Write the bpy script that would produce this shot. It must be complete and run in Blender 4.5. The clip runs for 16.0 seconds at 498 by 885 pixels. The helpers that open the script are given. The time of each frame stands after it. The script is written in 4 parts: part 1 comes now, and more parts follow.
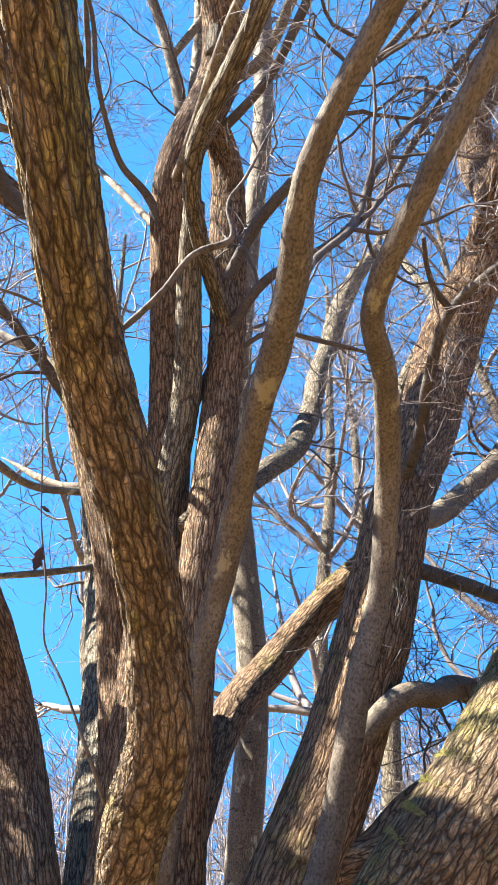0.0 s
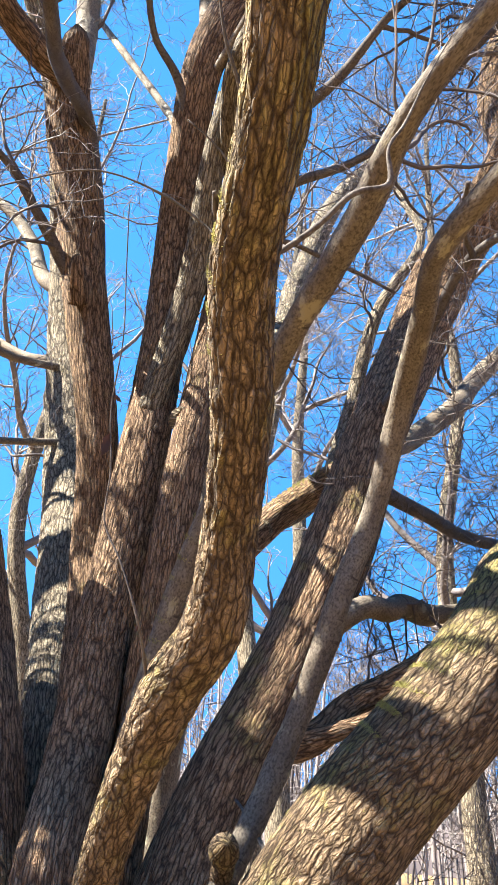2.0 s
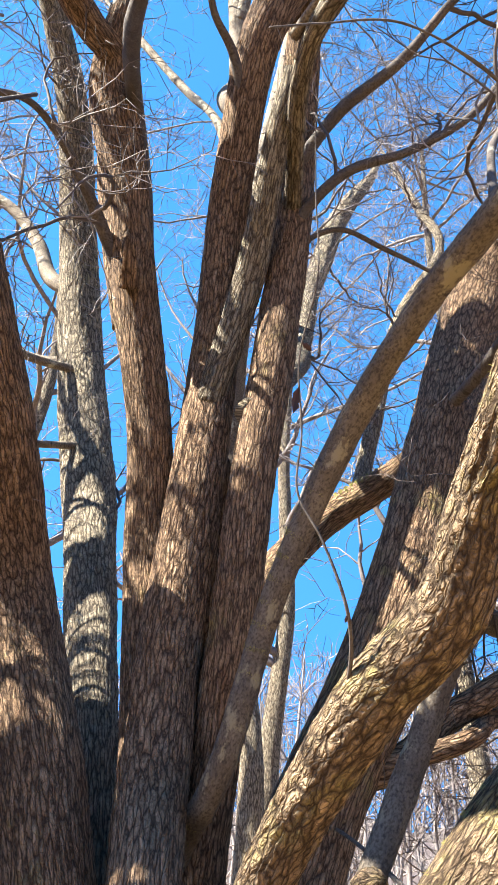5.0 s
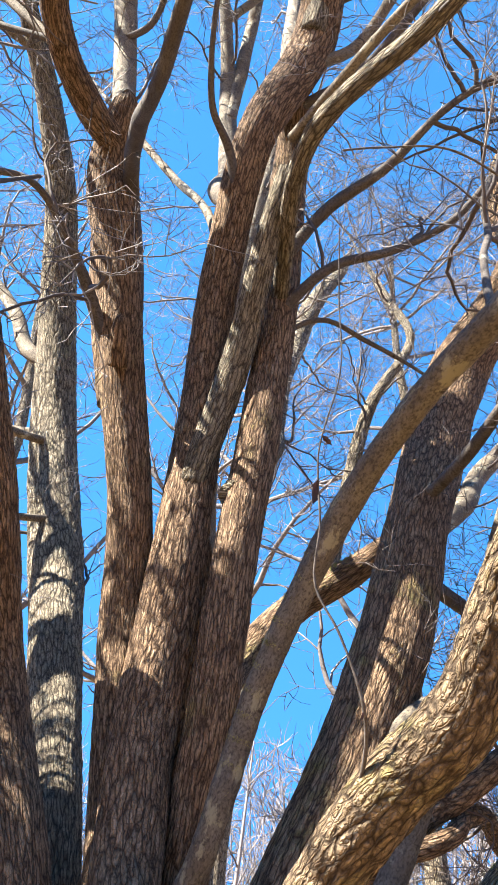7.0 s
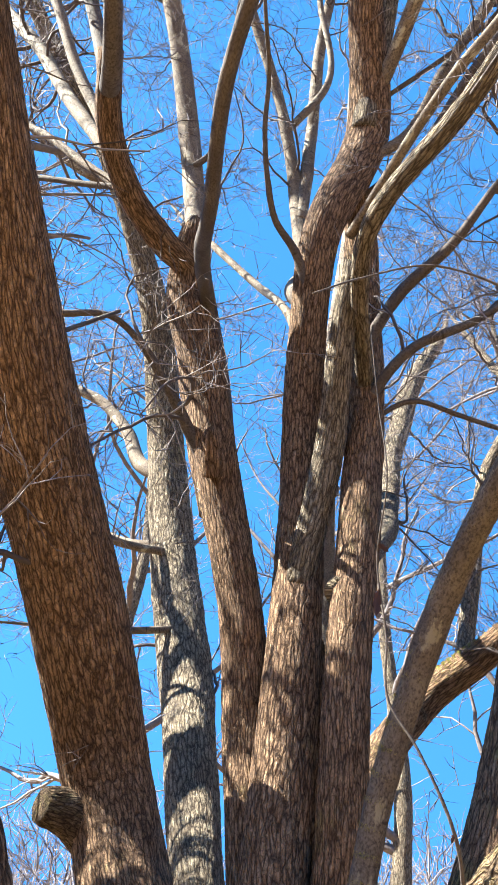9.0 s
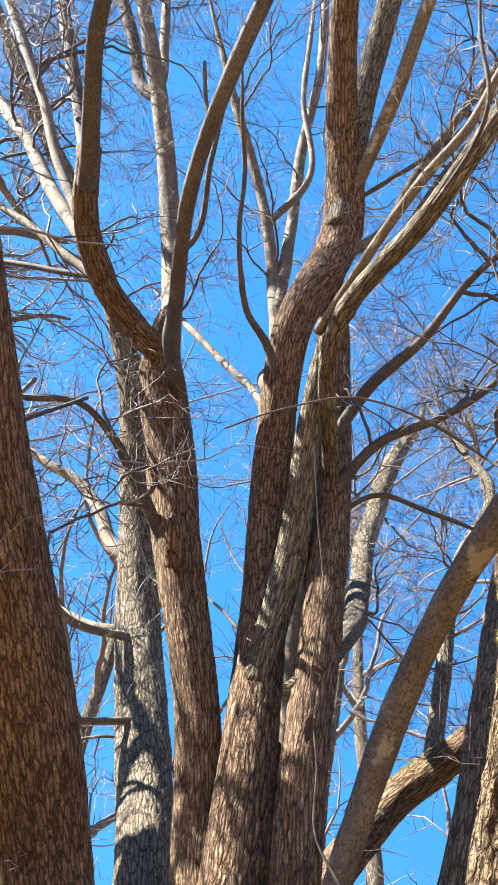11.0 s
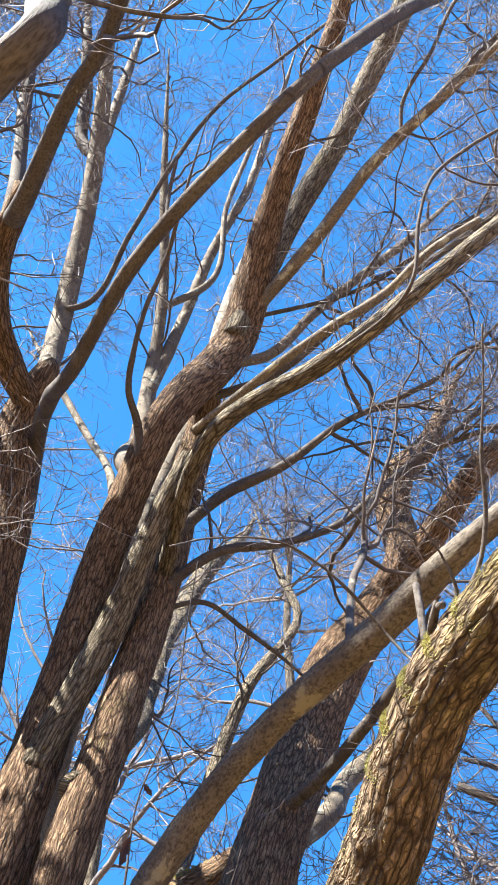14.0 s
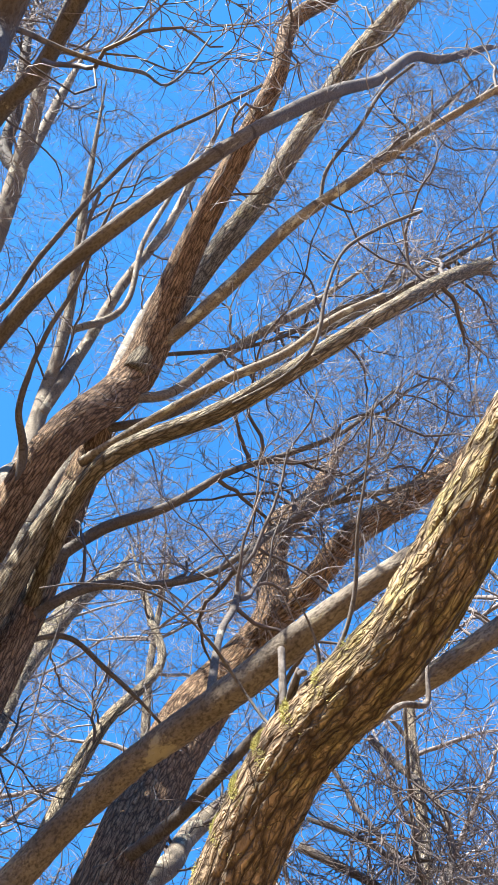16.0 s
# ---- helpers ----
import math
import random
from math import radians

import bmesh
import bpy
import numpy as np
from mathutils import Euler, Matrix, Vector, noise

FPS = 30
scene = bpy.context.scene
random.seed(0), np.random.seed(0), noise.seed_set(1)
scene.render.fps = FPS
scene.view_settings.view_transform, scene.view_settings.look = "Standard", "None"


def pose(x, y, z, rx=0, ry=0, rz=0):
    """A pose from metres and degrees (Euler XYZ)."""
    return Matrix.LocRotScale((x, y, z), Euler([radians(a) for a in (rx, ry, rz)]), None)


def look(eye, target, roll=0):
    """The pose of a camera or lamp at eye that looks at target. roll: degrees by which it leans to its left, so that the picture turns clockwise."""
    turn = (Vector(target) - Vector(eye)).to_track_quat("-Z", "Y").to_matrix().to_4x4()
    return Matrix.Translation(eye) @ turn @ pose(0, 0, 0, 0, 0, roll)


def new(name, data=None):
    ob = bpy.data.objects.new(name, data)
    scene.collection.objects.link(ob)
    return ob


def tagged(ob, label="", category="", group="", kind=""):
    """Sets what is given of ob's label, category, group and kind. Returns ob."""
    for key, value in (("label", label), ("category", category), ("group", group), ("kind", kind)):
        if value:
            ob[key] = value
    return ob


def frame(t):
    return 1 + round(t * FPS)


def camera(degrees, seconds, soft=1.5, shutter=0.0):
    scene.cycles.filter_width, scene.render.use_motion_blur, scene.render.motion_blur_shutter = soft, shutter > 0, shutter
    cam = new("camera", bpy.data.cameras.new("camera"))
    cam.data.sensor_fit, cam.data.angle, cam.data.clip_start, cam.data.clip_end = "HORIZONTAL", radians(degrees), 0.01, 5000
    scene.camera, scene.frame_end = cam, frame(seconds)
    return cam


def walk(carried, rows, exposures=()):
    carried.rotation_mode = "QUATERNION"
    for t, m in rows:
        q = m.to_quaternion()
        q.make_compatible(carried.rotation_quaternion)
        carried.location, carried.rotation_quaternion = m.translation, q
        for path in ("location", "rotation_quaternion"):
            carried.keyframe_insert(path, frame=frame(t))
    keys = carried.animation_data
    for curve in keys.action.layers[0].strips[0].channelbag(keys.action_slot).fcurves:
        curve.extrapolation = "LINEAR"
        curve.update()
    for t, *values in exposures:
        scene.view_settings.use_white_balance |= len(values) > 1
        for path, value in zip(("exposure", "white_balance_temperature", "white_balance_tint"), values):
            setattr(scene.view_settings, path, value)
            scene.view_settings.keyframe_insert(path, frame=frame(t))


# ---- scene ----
cam = camera(34.4, 16.0, soft=1.1)
PATH = [
    (0, (0.011, 0.121, 1.528), (0.042, 1.784, 2.637), -1.03),
    (0.5, (-0.093, 0.146, 1.529), (0.102, 1.805, 2.630), -0.89),
    (1, (-0.150, 0.107, 1.516), (0.082, 1.769, 2.605), 0.63),
    (1.5, (-0.227, 0.034, 1.515), (0.002, 1.720, 2.566), 2.69),
    (2, (-0.358, 0.024, 1.496), (-0.131, 1.798, 2.392), 4.82),
    (2.5, (-0.534, 0.174, 1.489), (-0.319, 1.959, 2.365), 4.75),
    (3, (-0.675, 0.253, 1.494), (-0.378, 2.026, 2.370), 3.52),
    (3.5, (-0.730, 0.289, 1.491), (-0.434, 2.058, 2.376), 3.41),
    (4, (-0.703, 0.365, 1.492), (-0.421, 2.133, 2.384), 3.85),
    (4.2, (-0.732, 0.408, 1.477), (-0.453, 2.173, 2.377), 4.07),
    (6.3, (-0.969, 0.522, 1.477), (-0.560, 2.157, 2.554), 4.17),
    (6.5, (-0.988, 0.514, 1.475), (-0.574, 2.137, 2.569), 4.45),
    (7, (-1.000, 0.500, 1.479), (-0.614, 2.106, 2.605), 4.86),
    (7.5, (-0.981, 0.456, 1.491), (-0.658, 2.057, 2.645), 4.64),
    (8, (-0.939, 0.412, 1.506), (-0.729, 2.004, 2.698), 4.54),
    (8.5, (-0.895, 0.389, 1.508), (-0.807, 1.947, 2.759), 4.00),
    (8.7, (-0.874, 0.390, 1.518), (-0.817, 1.941, 2.778), 3.95),
    (10.8, (-0.724, 0.346, 1.619), (-0.710, 1.789, 3.004), 5.36),
    (11, (-0.744, 0.339, 1.623), (-0.682, 1.754, 3.035), 5.54),
    (11.5, (-0.801, 0.325, 1.620), (-0.657, 1.678, 3.086), 5.51),
    (12, (-0.832, 0.331, 1.626), (-0.600, 1.624, 3.134), 5.02),
    (12.5, (-0.863, 0.344, 1.638), (-0.589, 1.602, 3.169), 6.70),
    (13, (-0.895, 0.363, 1.644), (-0.595, 1.597, 3.189), 9.26),
    (13.5, (-0.925, 0.348, 1.638), (-0.568, 1.547, 3.199), 9.22),
    (14, (-0.945, 0.329, 1.637), (-0.530, 1.478, 3.221), 8.76),
    (14.5, (-0.973, 0.322, 1.641), (-0.473, 1.402, 3.248), 9.53),
    (15, (-0.973, 0.329, 1.643), (-0.446, 1.375, 3.264), 9.90),
    (15.5, (-0.963, 0.315, 1.642), (-0.362, 1.285, 3.284), 6.52),
    (16, (-0.960, 0.305, 1.640), (-0.360, 1.242, 3.302), 5.61),
]
walk(cam, [(t, look(eye, target, roll)) for t, eye, target, roll in PATH],
     ((0, 2.22, 6500, 10), (4, 2.20, 6500, 10), (8.5, 2.15, 6450, 10), (11, 2.04, 6350, 10), (16, 1.95, 6200, 10)))

# ---- daylight ----
SUN_EL, SUN_AZ = radians(46), radians(-98)      # azimuth clockwise from +y
sun_way = Vector((math.sin(SUN_AZ) * math.cos(SUN_EL), math.cos(SUN_AZ) * math.cos(SUN_EL), math.sin(SUN_EL)))
world = bpy.data.worlds.new("clear_sky")
scene.world = world
world.use_nodes = True
wn = world.node_tree
sky = wn.nodes.new("ShaderNodeTexSky")
sky.sky_type, sky.sun_disc = "NISHITA", False
sky.sun_elevation, sky.sun_rotation = SUN_EL, SUN_AZ
sky.altitude, sky.air_density, sky.dust_density, sky.ozone_density = 2500, 0.25, 0.0, 2.0
where = wn.nodes.new("ShaderNodeTexCoord")
lift = wn.nodes.new("ShaderNodeVectorMath")
lift.operation = "MULTIPLY_ADD"
lift.inputs[1].default_value, lift.inputs[2].default_value = (1, 1, 0.5), (0, 0, 0.6)
aim = wn.nodes.new("ShaderNodeVectorMath")
aim.operation = "NORMALIZE"
wn.links.new(where.outputs["Generated"], lift.inputs[0])
wn.links.new(lift.outputs[0], aim.inputs[0])
wn.links.new(aim.outputs[0], sky.inputs["Vector"])
deep = wn.nodes.new("ShaderNodeHueSaturation")
deep.inputs["Hue"].default_value, deep.inputs["Saturation"].default_value = 0.489, 1.22
wn.links.new(sky.outputs[0], deep.inputs["Color"])
wn.links.new(deep.outputs[0], wn.nodes["Background"].inputs[0])
wn.nodes["Background"].inputs[1].default_value = 0.47
sun = bpy.data.lights.new("sun", "SUN")
sun.energy, sun.angle, sun.color = 7.6, radians(0.5), (1.0, 0.95, 0.82)
new("sun", sun).matrix_world = look(sun_way * 50, (0, 0, 0))

RNG = np.random.default_rng(11)


# ---- materials ----
def material(name, rough=0.9):
    m = bpy.data.materials.new(name)
    m.use_nodes = True
    t = m.node_tree
    b = t.nodes["Principled BSDF"]
    b.inputs["Roughness"].default_value = rough
    b.inputs["Specular IOR Level"].default_value = 0.25
    return m, t, b


def node(t, kind, **values):
    n = t.nodes.new(kind)
    for k, v in values.items():
        if k in n.inputs:
            n.inputs[k].default_value = v
    return n


def ramp(t, source, stops, interp="LINEAR"):
    n = t.nodes.new("ShaderNodeValToRGB")
    n.color_ramp.interpolation = interp
    while len(n.color_ramp.elements) < len(stops):
        n.color_ramp.elements.new(0.5)
    for e, (p, c) in zip(n.color_ramp.elements, stops):
        e.position, e.color = p, (*c, 1) if len(c) == 3 else c
    t.links.new(source, n.inputs[0])
    return n.outputs[0]


def mix(t, fac, a, b, kind="MIX"):
    n = t.nodes.new("ShaderNodeMix")
    n.data_type, n.blend_type = "RGBA", kind
    for socket, v in ((n.inputs[0], fac), (n.inputs[6], a), (n.inputs[7], b)):
        if isinstance(v, (int, float)):
            socket.default_value = v
        elif isinstance(v, tuple):
            socket.default_value = (*v, 1)
        else:
            t.links.new(v, socket)
    return n.outputs[2]


def grain(t, vec, scale, stretch=(1, 1, 1), detail=4, rough=0.6):
    mp = t.nodes.new("ShaderNodeMapping")
    mp.inputs["Scale"].default_value = stretch
    t.links.new(vec, mp.inputs[0])
    n = node(t, "ShaderNodeTexNoise", Scale=scale, Detail=detail, Roughness=rough)
    t.links.new(mp.outputs[0], n.inputs["Vector"])
    return n.outputs[0]


def bump(t, b, height, strength, distance):
    n = node(t, "ShaderNodeBump", Strength=strength, Distance=distance)
    t.links.new(height, n.inputs["Height"])
    t.links.new(n.outputs[0], b.inputs["Normal"])
    return n


def attribute(t, name):
    n = t.nodes.new("ShaderNodeAttribute")
    n.attribute_name = name
    return n


def cells(t, vec, size, feature="DISTANCE_TO_EDGE"):
    """Cells of the given size in metres: the distance to their edge, or a colour for each."""
    mp = t.nodes.new("ShaderNodeVectorMath")
    mp.operation = "MULTIPLY"
    mp.inputs[1].default_value = [1 / q for q in size]
    t.links.new(vec, mp.inputs[0])
    n = t.nodes.new("ShaderNodeTexVoronoi")
    n.feature = feature
    n.inputs["Scale"].default_value = 1.0
    t.links.new(mp.outputs[0], n.inputs["Vector"])
    return n.outputs["Distance" if feature == "DISTANCE_TO_EDGE" else "Color"]


def added(t, a, b):
    m = t.nodes.new("ShaderNodeVectorMath")
    t.links.new(a, m.inputs[0])
    t.links.new(b, m.inputs[1])
    return m.outputs[0]


def wobble(t, vec, scale, stretch, amount):
    mp = t.nodes.new("ShaderNodeMapping")
    mp.inputs["Scale"].default_value = stretch
    t.links.new(vec, mp.inputs[0])
    n = node(t, "ShaderNodeTexNoise", Scale=scale, Detail=3.0)
    t.links.new(mp.outputs[0], n.inputs["Vector"])
    m = t.nodes.new("ShaderNodeVectorMath")
    m.operation = "MULTIPLY"
    m.inputs[1].default_value = amount
    t.links.new(n.outputs["Color"], m.inputs[0])
    return m.outputs[0]


def grey(v):
    return (v, v, v)


def bark_material(name, ridge, ridge2, furrow, lichen, lichen_at, moss_at=0.75, plate=(0.03, 0.19), block=0.05, gape=1.0):
    """Furrowed bark on the straightened limb: long ridges parted by deep corky furrows, cracked across into blocks,
    with lichen and moss. The furrow colour holds darker bark and painted-in crack shade.
    """
    m, t, b = material(name, 0.92)
    vec = attribute(t, "straight").outputs["Vector"]
    w, long = plate
    bent = added(t, vec, wobble(t, vec, 16, (1, 1, 0.5), (1.2 * w, 1.2 * w, 0.03)))
    bent = added(t, bent, wobble(t, vec, 75, (1, 1, 0.6), (0.55 * w, 0.55 * w, 0.02)))
    main = cells(t, bent, (w, w, long))
    second = cells(t, added(t, bent, wobble(t, vec, 30, (1, 1, 0.6), (w, w, w))), (0.55 * w, 0.55 * w, 0.5 * long))
    across = cells(t, bent, (1.1 * w, 1.1 * w, block))
    rise = ramp(t, main, [(0.03 * gape, grey(0.0)), (0.12 * gape, grey(0.6)), (0.3 * gape, grey(1.0))])
    small = ramp(t, second, [(0.0, grey(0.4)), (0.15, grey(1.0))])
    split = ramp(t, across, [(0.005, grey(0.6)), (0.05, grey(1.0))])
    height = mix(t, 1.0, mix(t, 1.0, rise, small, "MULTIPLY"), split, "MULTIPLY")
    fine = grain(t, vec, 150, (1, 1, 0.22), 6, 0.72)
    height = mix(t, 0.22, height, fine)
    tone = mix(t, 0.45, grain(t, vec, 10, (1, 1, 0.35), 5), cells(t, bent, (1.1 * w, 1.1 * w, block), "F1"))
    top = mix(t, ramp(t, tone, [(0.3, grey(0)), (0.7, grey(1))]), ridge, ridge2)
    top = mix(t, ramp(t, fine, [(0.38, grey(0.6)), (0.55, grey(0))]), top, tuple(0.5 * q for q in ridge2))
    spots = ramp(t, grain(t, vec, 11, (1, 1, 0.6), 8, 0.78), [(lichen_at, grey(0)), (lichen_at + 0.05, grey(0.9))])
    top = mix(t, spots, top, lichen)
    green = ramp(t, grain(t, vec, 2.6, (1, 1, 0.7), 7, 0.75), [(moss_at - 0.12, grey(0)), (moss_at, grey(0.75))])
    top = mix(t, green, top, (0.27, 0.235, 0.075))
    # Dark along the cracks: deeper bark, plus the shade inside them painted in.
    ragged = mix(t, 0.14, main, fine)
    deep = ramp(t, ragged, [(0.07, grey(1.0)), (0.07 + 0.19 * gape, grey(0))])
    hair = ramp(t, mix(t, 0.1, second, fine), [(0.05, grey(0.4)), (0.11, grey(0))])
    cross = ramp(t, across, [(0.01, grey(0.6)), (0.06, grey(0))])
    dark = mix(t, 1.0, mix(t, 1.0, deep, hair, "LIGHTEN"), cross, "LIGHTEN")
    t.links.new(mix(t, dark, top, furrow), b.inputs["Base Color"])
    bump(t, b, height, 1.0, 0.9 * w)
    return m


def smooth_material(name, a, c, patch, patch_at):
    """Thin young bark: near-smooth and mottled, with a few dark cross-wise scars and pale blotches."""
    m, t, b = material(name, 0.85)
    vec = attribute(t, "straight").outputs["Vector"]
    base = mix(t, ramp(t, grain(t, vec, 14, (1, 1, 0.4), 6, 0.7), [(0.35, (0, 0, 0)), (0.65, (1, 1, 1))]), a, c)
    speck = grain(t, vec, 130, (1, 1, 0.6), 4)
    base = mix(t, ramp(t, speck, [(0.36, (0.85, 0.85, 0.85)), (0.56, (0, 0, 0))]), base, (0.045, 0.034, 0.028))
    scars = ramp(t, grain(t, vec, 16, (0.35, 0.35, 1.5), 3), [(0.30, (1, 1, 1)), (0.36, (0, 0, 0))])
    base = mix(t, scars, base, (0.045, 0.035, 0.028))
    spots = ramp(t, grain(t, vec, 12, (1, 1, 0.5), 7, 0.7), [(patch_at, (0, 0, 0)), (patch_at + 0.05, (1, 1, 1))])
    t.links.new(mix(t, spots, base, patch), b.inputs["Base Color"])
    bump(t, b, mix(t, 0.5, speck, grain(t, vec, 45, (1, 1, 0.5), 5)), 1.0, 0.007)
    return m


def twig_material(name, a, c):
    m, t, b = material(name, 0.75)
    co = t.nodes.new("ShaderNodeTexCoord").outputs["Object"]
    geo = t.nodes.new("ShaderNodeNewGeometry")
    base = mix(t, geo.outputs["Random Per Island"], a, c)
    base = mix(t, ramp(t, grain(t, co, 25, (1, 1, 1), 3), [(0.4, (0.6, 0.6, 0.6)), (0.6, (1, 1, 1))]), (0.05, 0.04, 0.04), base)
    t.links.new(base, b.inputs["Base Color"])
    return m


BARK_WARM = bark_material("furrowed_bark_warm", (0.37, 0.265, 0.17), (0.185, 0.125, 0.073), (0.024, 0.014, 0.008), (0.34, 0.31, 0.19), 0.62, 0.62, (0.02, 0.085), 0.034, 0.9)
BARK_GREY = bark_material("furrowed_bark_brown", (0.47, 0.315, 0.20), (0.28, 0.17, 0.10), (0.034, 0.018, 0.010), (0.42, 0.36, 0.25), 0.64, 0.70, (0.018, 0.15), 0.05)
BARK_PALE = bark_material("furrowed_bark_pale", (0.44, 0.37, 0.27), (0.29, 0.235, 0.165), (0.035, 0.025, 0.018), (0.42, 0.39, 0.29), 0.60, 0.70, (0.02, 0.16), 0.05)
BARK_YOUNG = smooth_material("smooth_young_bark", (0.135, 0.115, 0.10), (0.07, 0.058, 0.054), (0.26, 0.24, 0.19), 0.62)
BARK_LICHEN = smooth_material("lichen_patched_bark", (0.25, 0.205, 0.15), (0.14, 0.11, 0.085), (0.37, 0.345, 0.26), 0.57)
BARK_MOTTLED = smooth_material("mottled_young_bark", (0.18, 0.15, 0.115), (0.095, 0.076, 0.06), (0.235, 0.205, 0.14), 0.58)
# Per-shoot mixes: pale tones stand for sunlit twigs, dark ones for backlit.
TWIG = twig_material("dark_shaded_twig_bark", (0.155, 0.125, 0.112), (0.05, 0.039, 0.037))
TWIG_SUN_SHADE = twig_material("sun_and_shade_twig_bark", (0.33, 0.29, 0.28), (0.05, 0.041, 0.042))


# ---- mesh tools ----
def mesh_from(name, verts, quads, mat, attrs=(), smooth=True, tris=None):
    me = bpy.data.meshes.new(name)
    verts = np.ascontiguousarray(verts, np.float32).reshape(-1, 3)
    quads = np.ascontiguousarray(quads, np.int32).reshape(-1, 4)
    tris = np.zeros((0, 3), np.int32) if tris is None else np.ascontiguousarray(tris, np.int32).reshape(-1, 3)
    me.vertices.add(len(verts))
    me.vertices.foreach_set("co", verts.ravel())
    me.loops.add(quads.size + tris.size)
    me.loops.foreach_set("vertex_index", np.concatenate([quads.ravel(), tris.ravel()]))
    me.polygons.add(len(quads) + len(tris))
    me.polygons.foreach_set("loop_start", np.concatenate([np.arange(len(quads)) * 4, quads.size + np.arange(len(tris)) * 3]).astype(np.int32))
    me.polygons.foreach_set("use_smooth", np.full(len(quads) + len(tris), smooth))
    for key, kind, data in attrs:
        at = me.attributes.new(key, kind, "POINT")
        at.data.foreach_set("vector" if kind == "FLOAT_VECTOR" else "value", np.ascontiguousarray(data, np.float32).ravel())
    me.update(calc_edges=True)
    me.materials.append(mat)
    return me


def unit(v):
    return v / np.maximum(np.linalg.norm(v, axis=-1, keepdims=True), 1e-9)


def curve(points, n):
    """A smooth course through (x, y, z, r) knots, n samples evenly along its length."""
    p = np.array(points, float)
    k = np.r_[0, np.cumsum(np.maximum(np.linalg.norm(np.diff(p[:, :3], axis=0), axis=1), 1e-3))]
    m = np.gradient(p, k, axis=0)
    u = np.linspace(0, k[-1] * 0.99999, 40 * len(p))
    i = np.searchsorted(k, u, side="right") - 1
    h = (k[i + 1] - k[i])[:, None]
    f = (u[:, None] - k[i][:, None]) / h
    out = ((1 + 2 * f) * (1 - f) ** 2 * p[i] + f * (1 - f) ** 2 * h * m[i] + f * f * (3 - 2 * f) * p[i + 1] + f * f * (f - 1) * h * m[i + 1])
    s = np.r_[0, np.cumsum(np.linalg.norm(np.diff(out[:, :3], axis=0), axis=1))]
    w = np.linspace(0, s[-1], n)
    out = np.stack([np.interp(w, s, out[:, q]) for q in range(4)], 1)
    out[:, 3] = np.maximum(out[:, 3], 0.0015)
    return out, w


def hashed(i, k):
    h = (i[..., 0] * 73856093) ^ (i[..., 1] * 19349663) ^ (i[..., 2] * 83492791) ^ (k * 2654435761)
    h = (h ^ (h >> 13)) * 1274126177
    h = h ^ (h >> 16)
    return (h & 0xFFFF) / 65535.0


def value_noise(p):
    i = np.floor(p).astype(np.int64)
    f = p - i
    f = f * f * (3 - 2 * f)
    out = 0
    for a in (0, 1):
        for b in (0, 1):
            for c in (0, 1):
                w = (f[..., 0] if a else 1 - f[..., 0]) * (f[..., 1] if b else 1 - f[..., 1]) * (f[..., 2] if c else 1 - f[..., 2])
                out = out + w * hashed(i + np.array([a, b, c]), 7)
    return out - 0.5


def plates(p):
    """Distance to the furrow round each bark plate, 0 in the furrow, and a random height for each plate."""
    i = np.floor(p).astype(np.int64)
    f1 = np.full(p.shape[:-1], 9.0)
    f2 = np.full(p.shape[:-1], 9.0)
    tall = np.zeros(p.shape[:-1])
    for a in (-1, 0, 1):
        for b in (-1, 0, 1):
            for c in (-1, 0, 1):
                j = i + np.array([a, b, c])
                at = j + np.stack([hashed(j, k) for k in (1, 2, 3)], -1)
                d = np.linalg.norm(p - at, axis=-1)
                nearer = d < f1
                f2 = np.where(nearer, f1, np.minimum(f2, d))
                tall = np.where(nearer, hashed(j, 4), tall)
                f1 = np.where(nearer, d, f1)
    return f2 - f1, tall


def frames(pts):
    """Parallel-transported axes along a polyline."""
    tan = unit(np.gradient(pts, axis=0))
    a = np.cross(tan[0], (0.3, 0.9, 0.1))
    out = []
    for t in tan:
        a = a - t * (a @ t)
        a /= np.linalg.norm(a)
        out.append(a.copy())
    a = np.array(out)
    return tan, a, np.cross(tan, a)


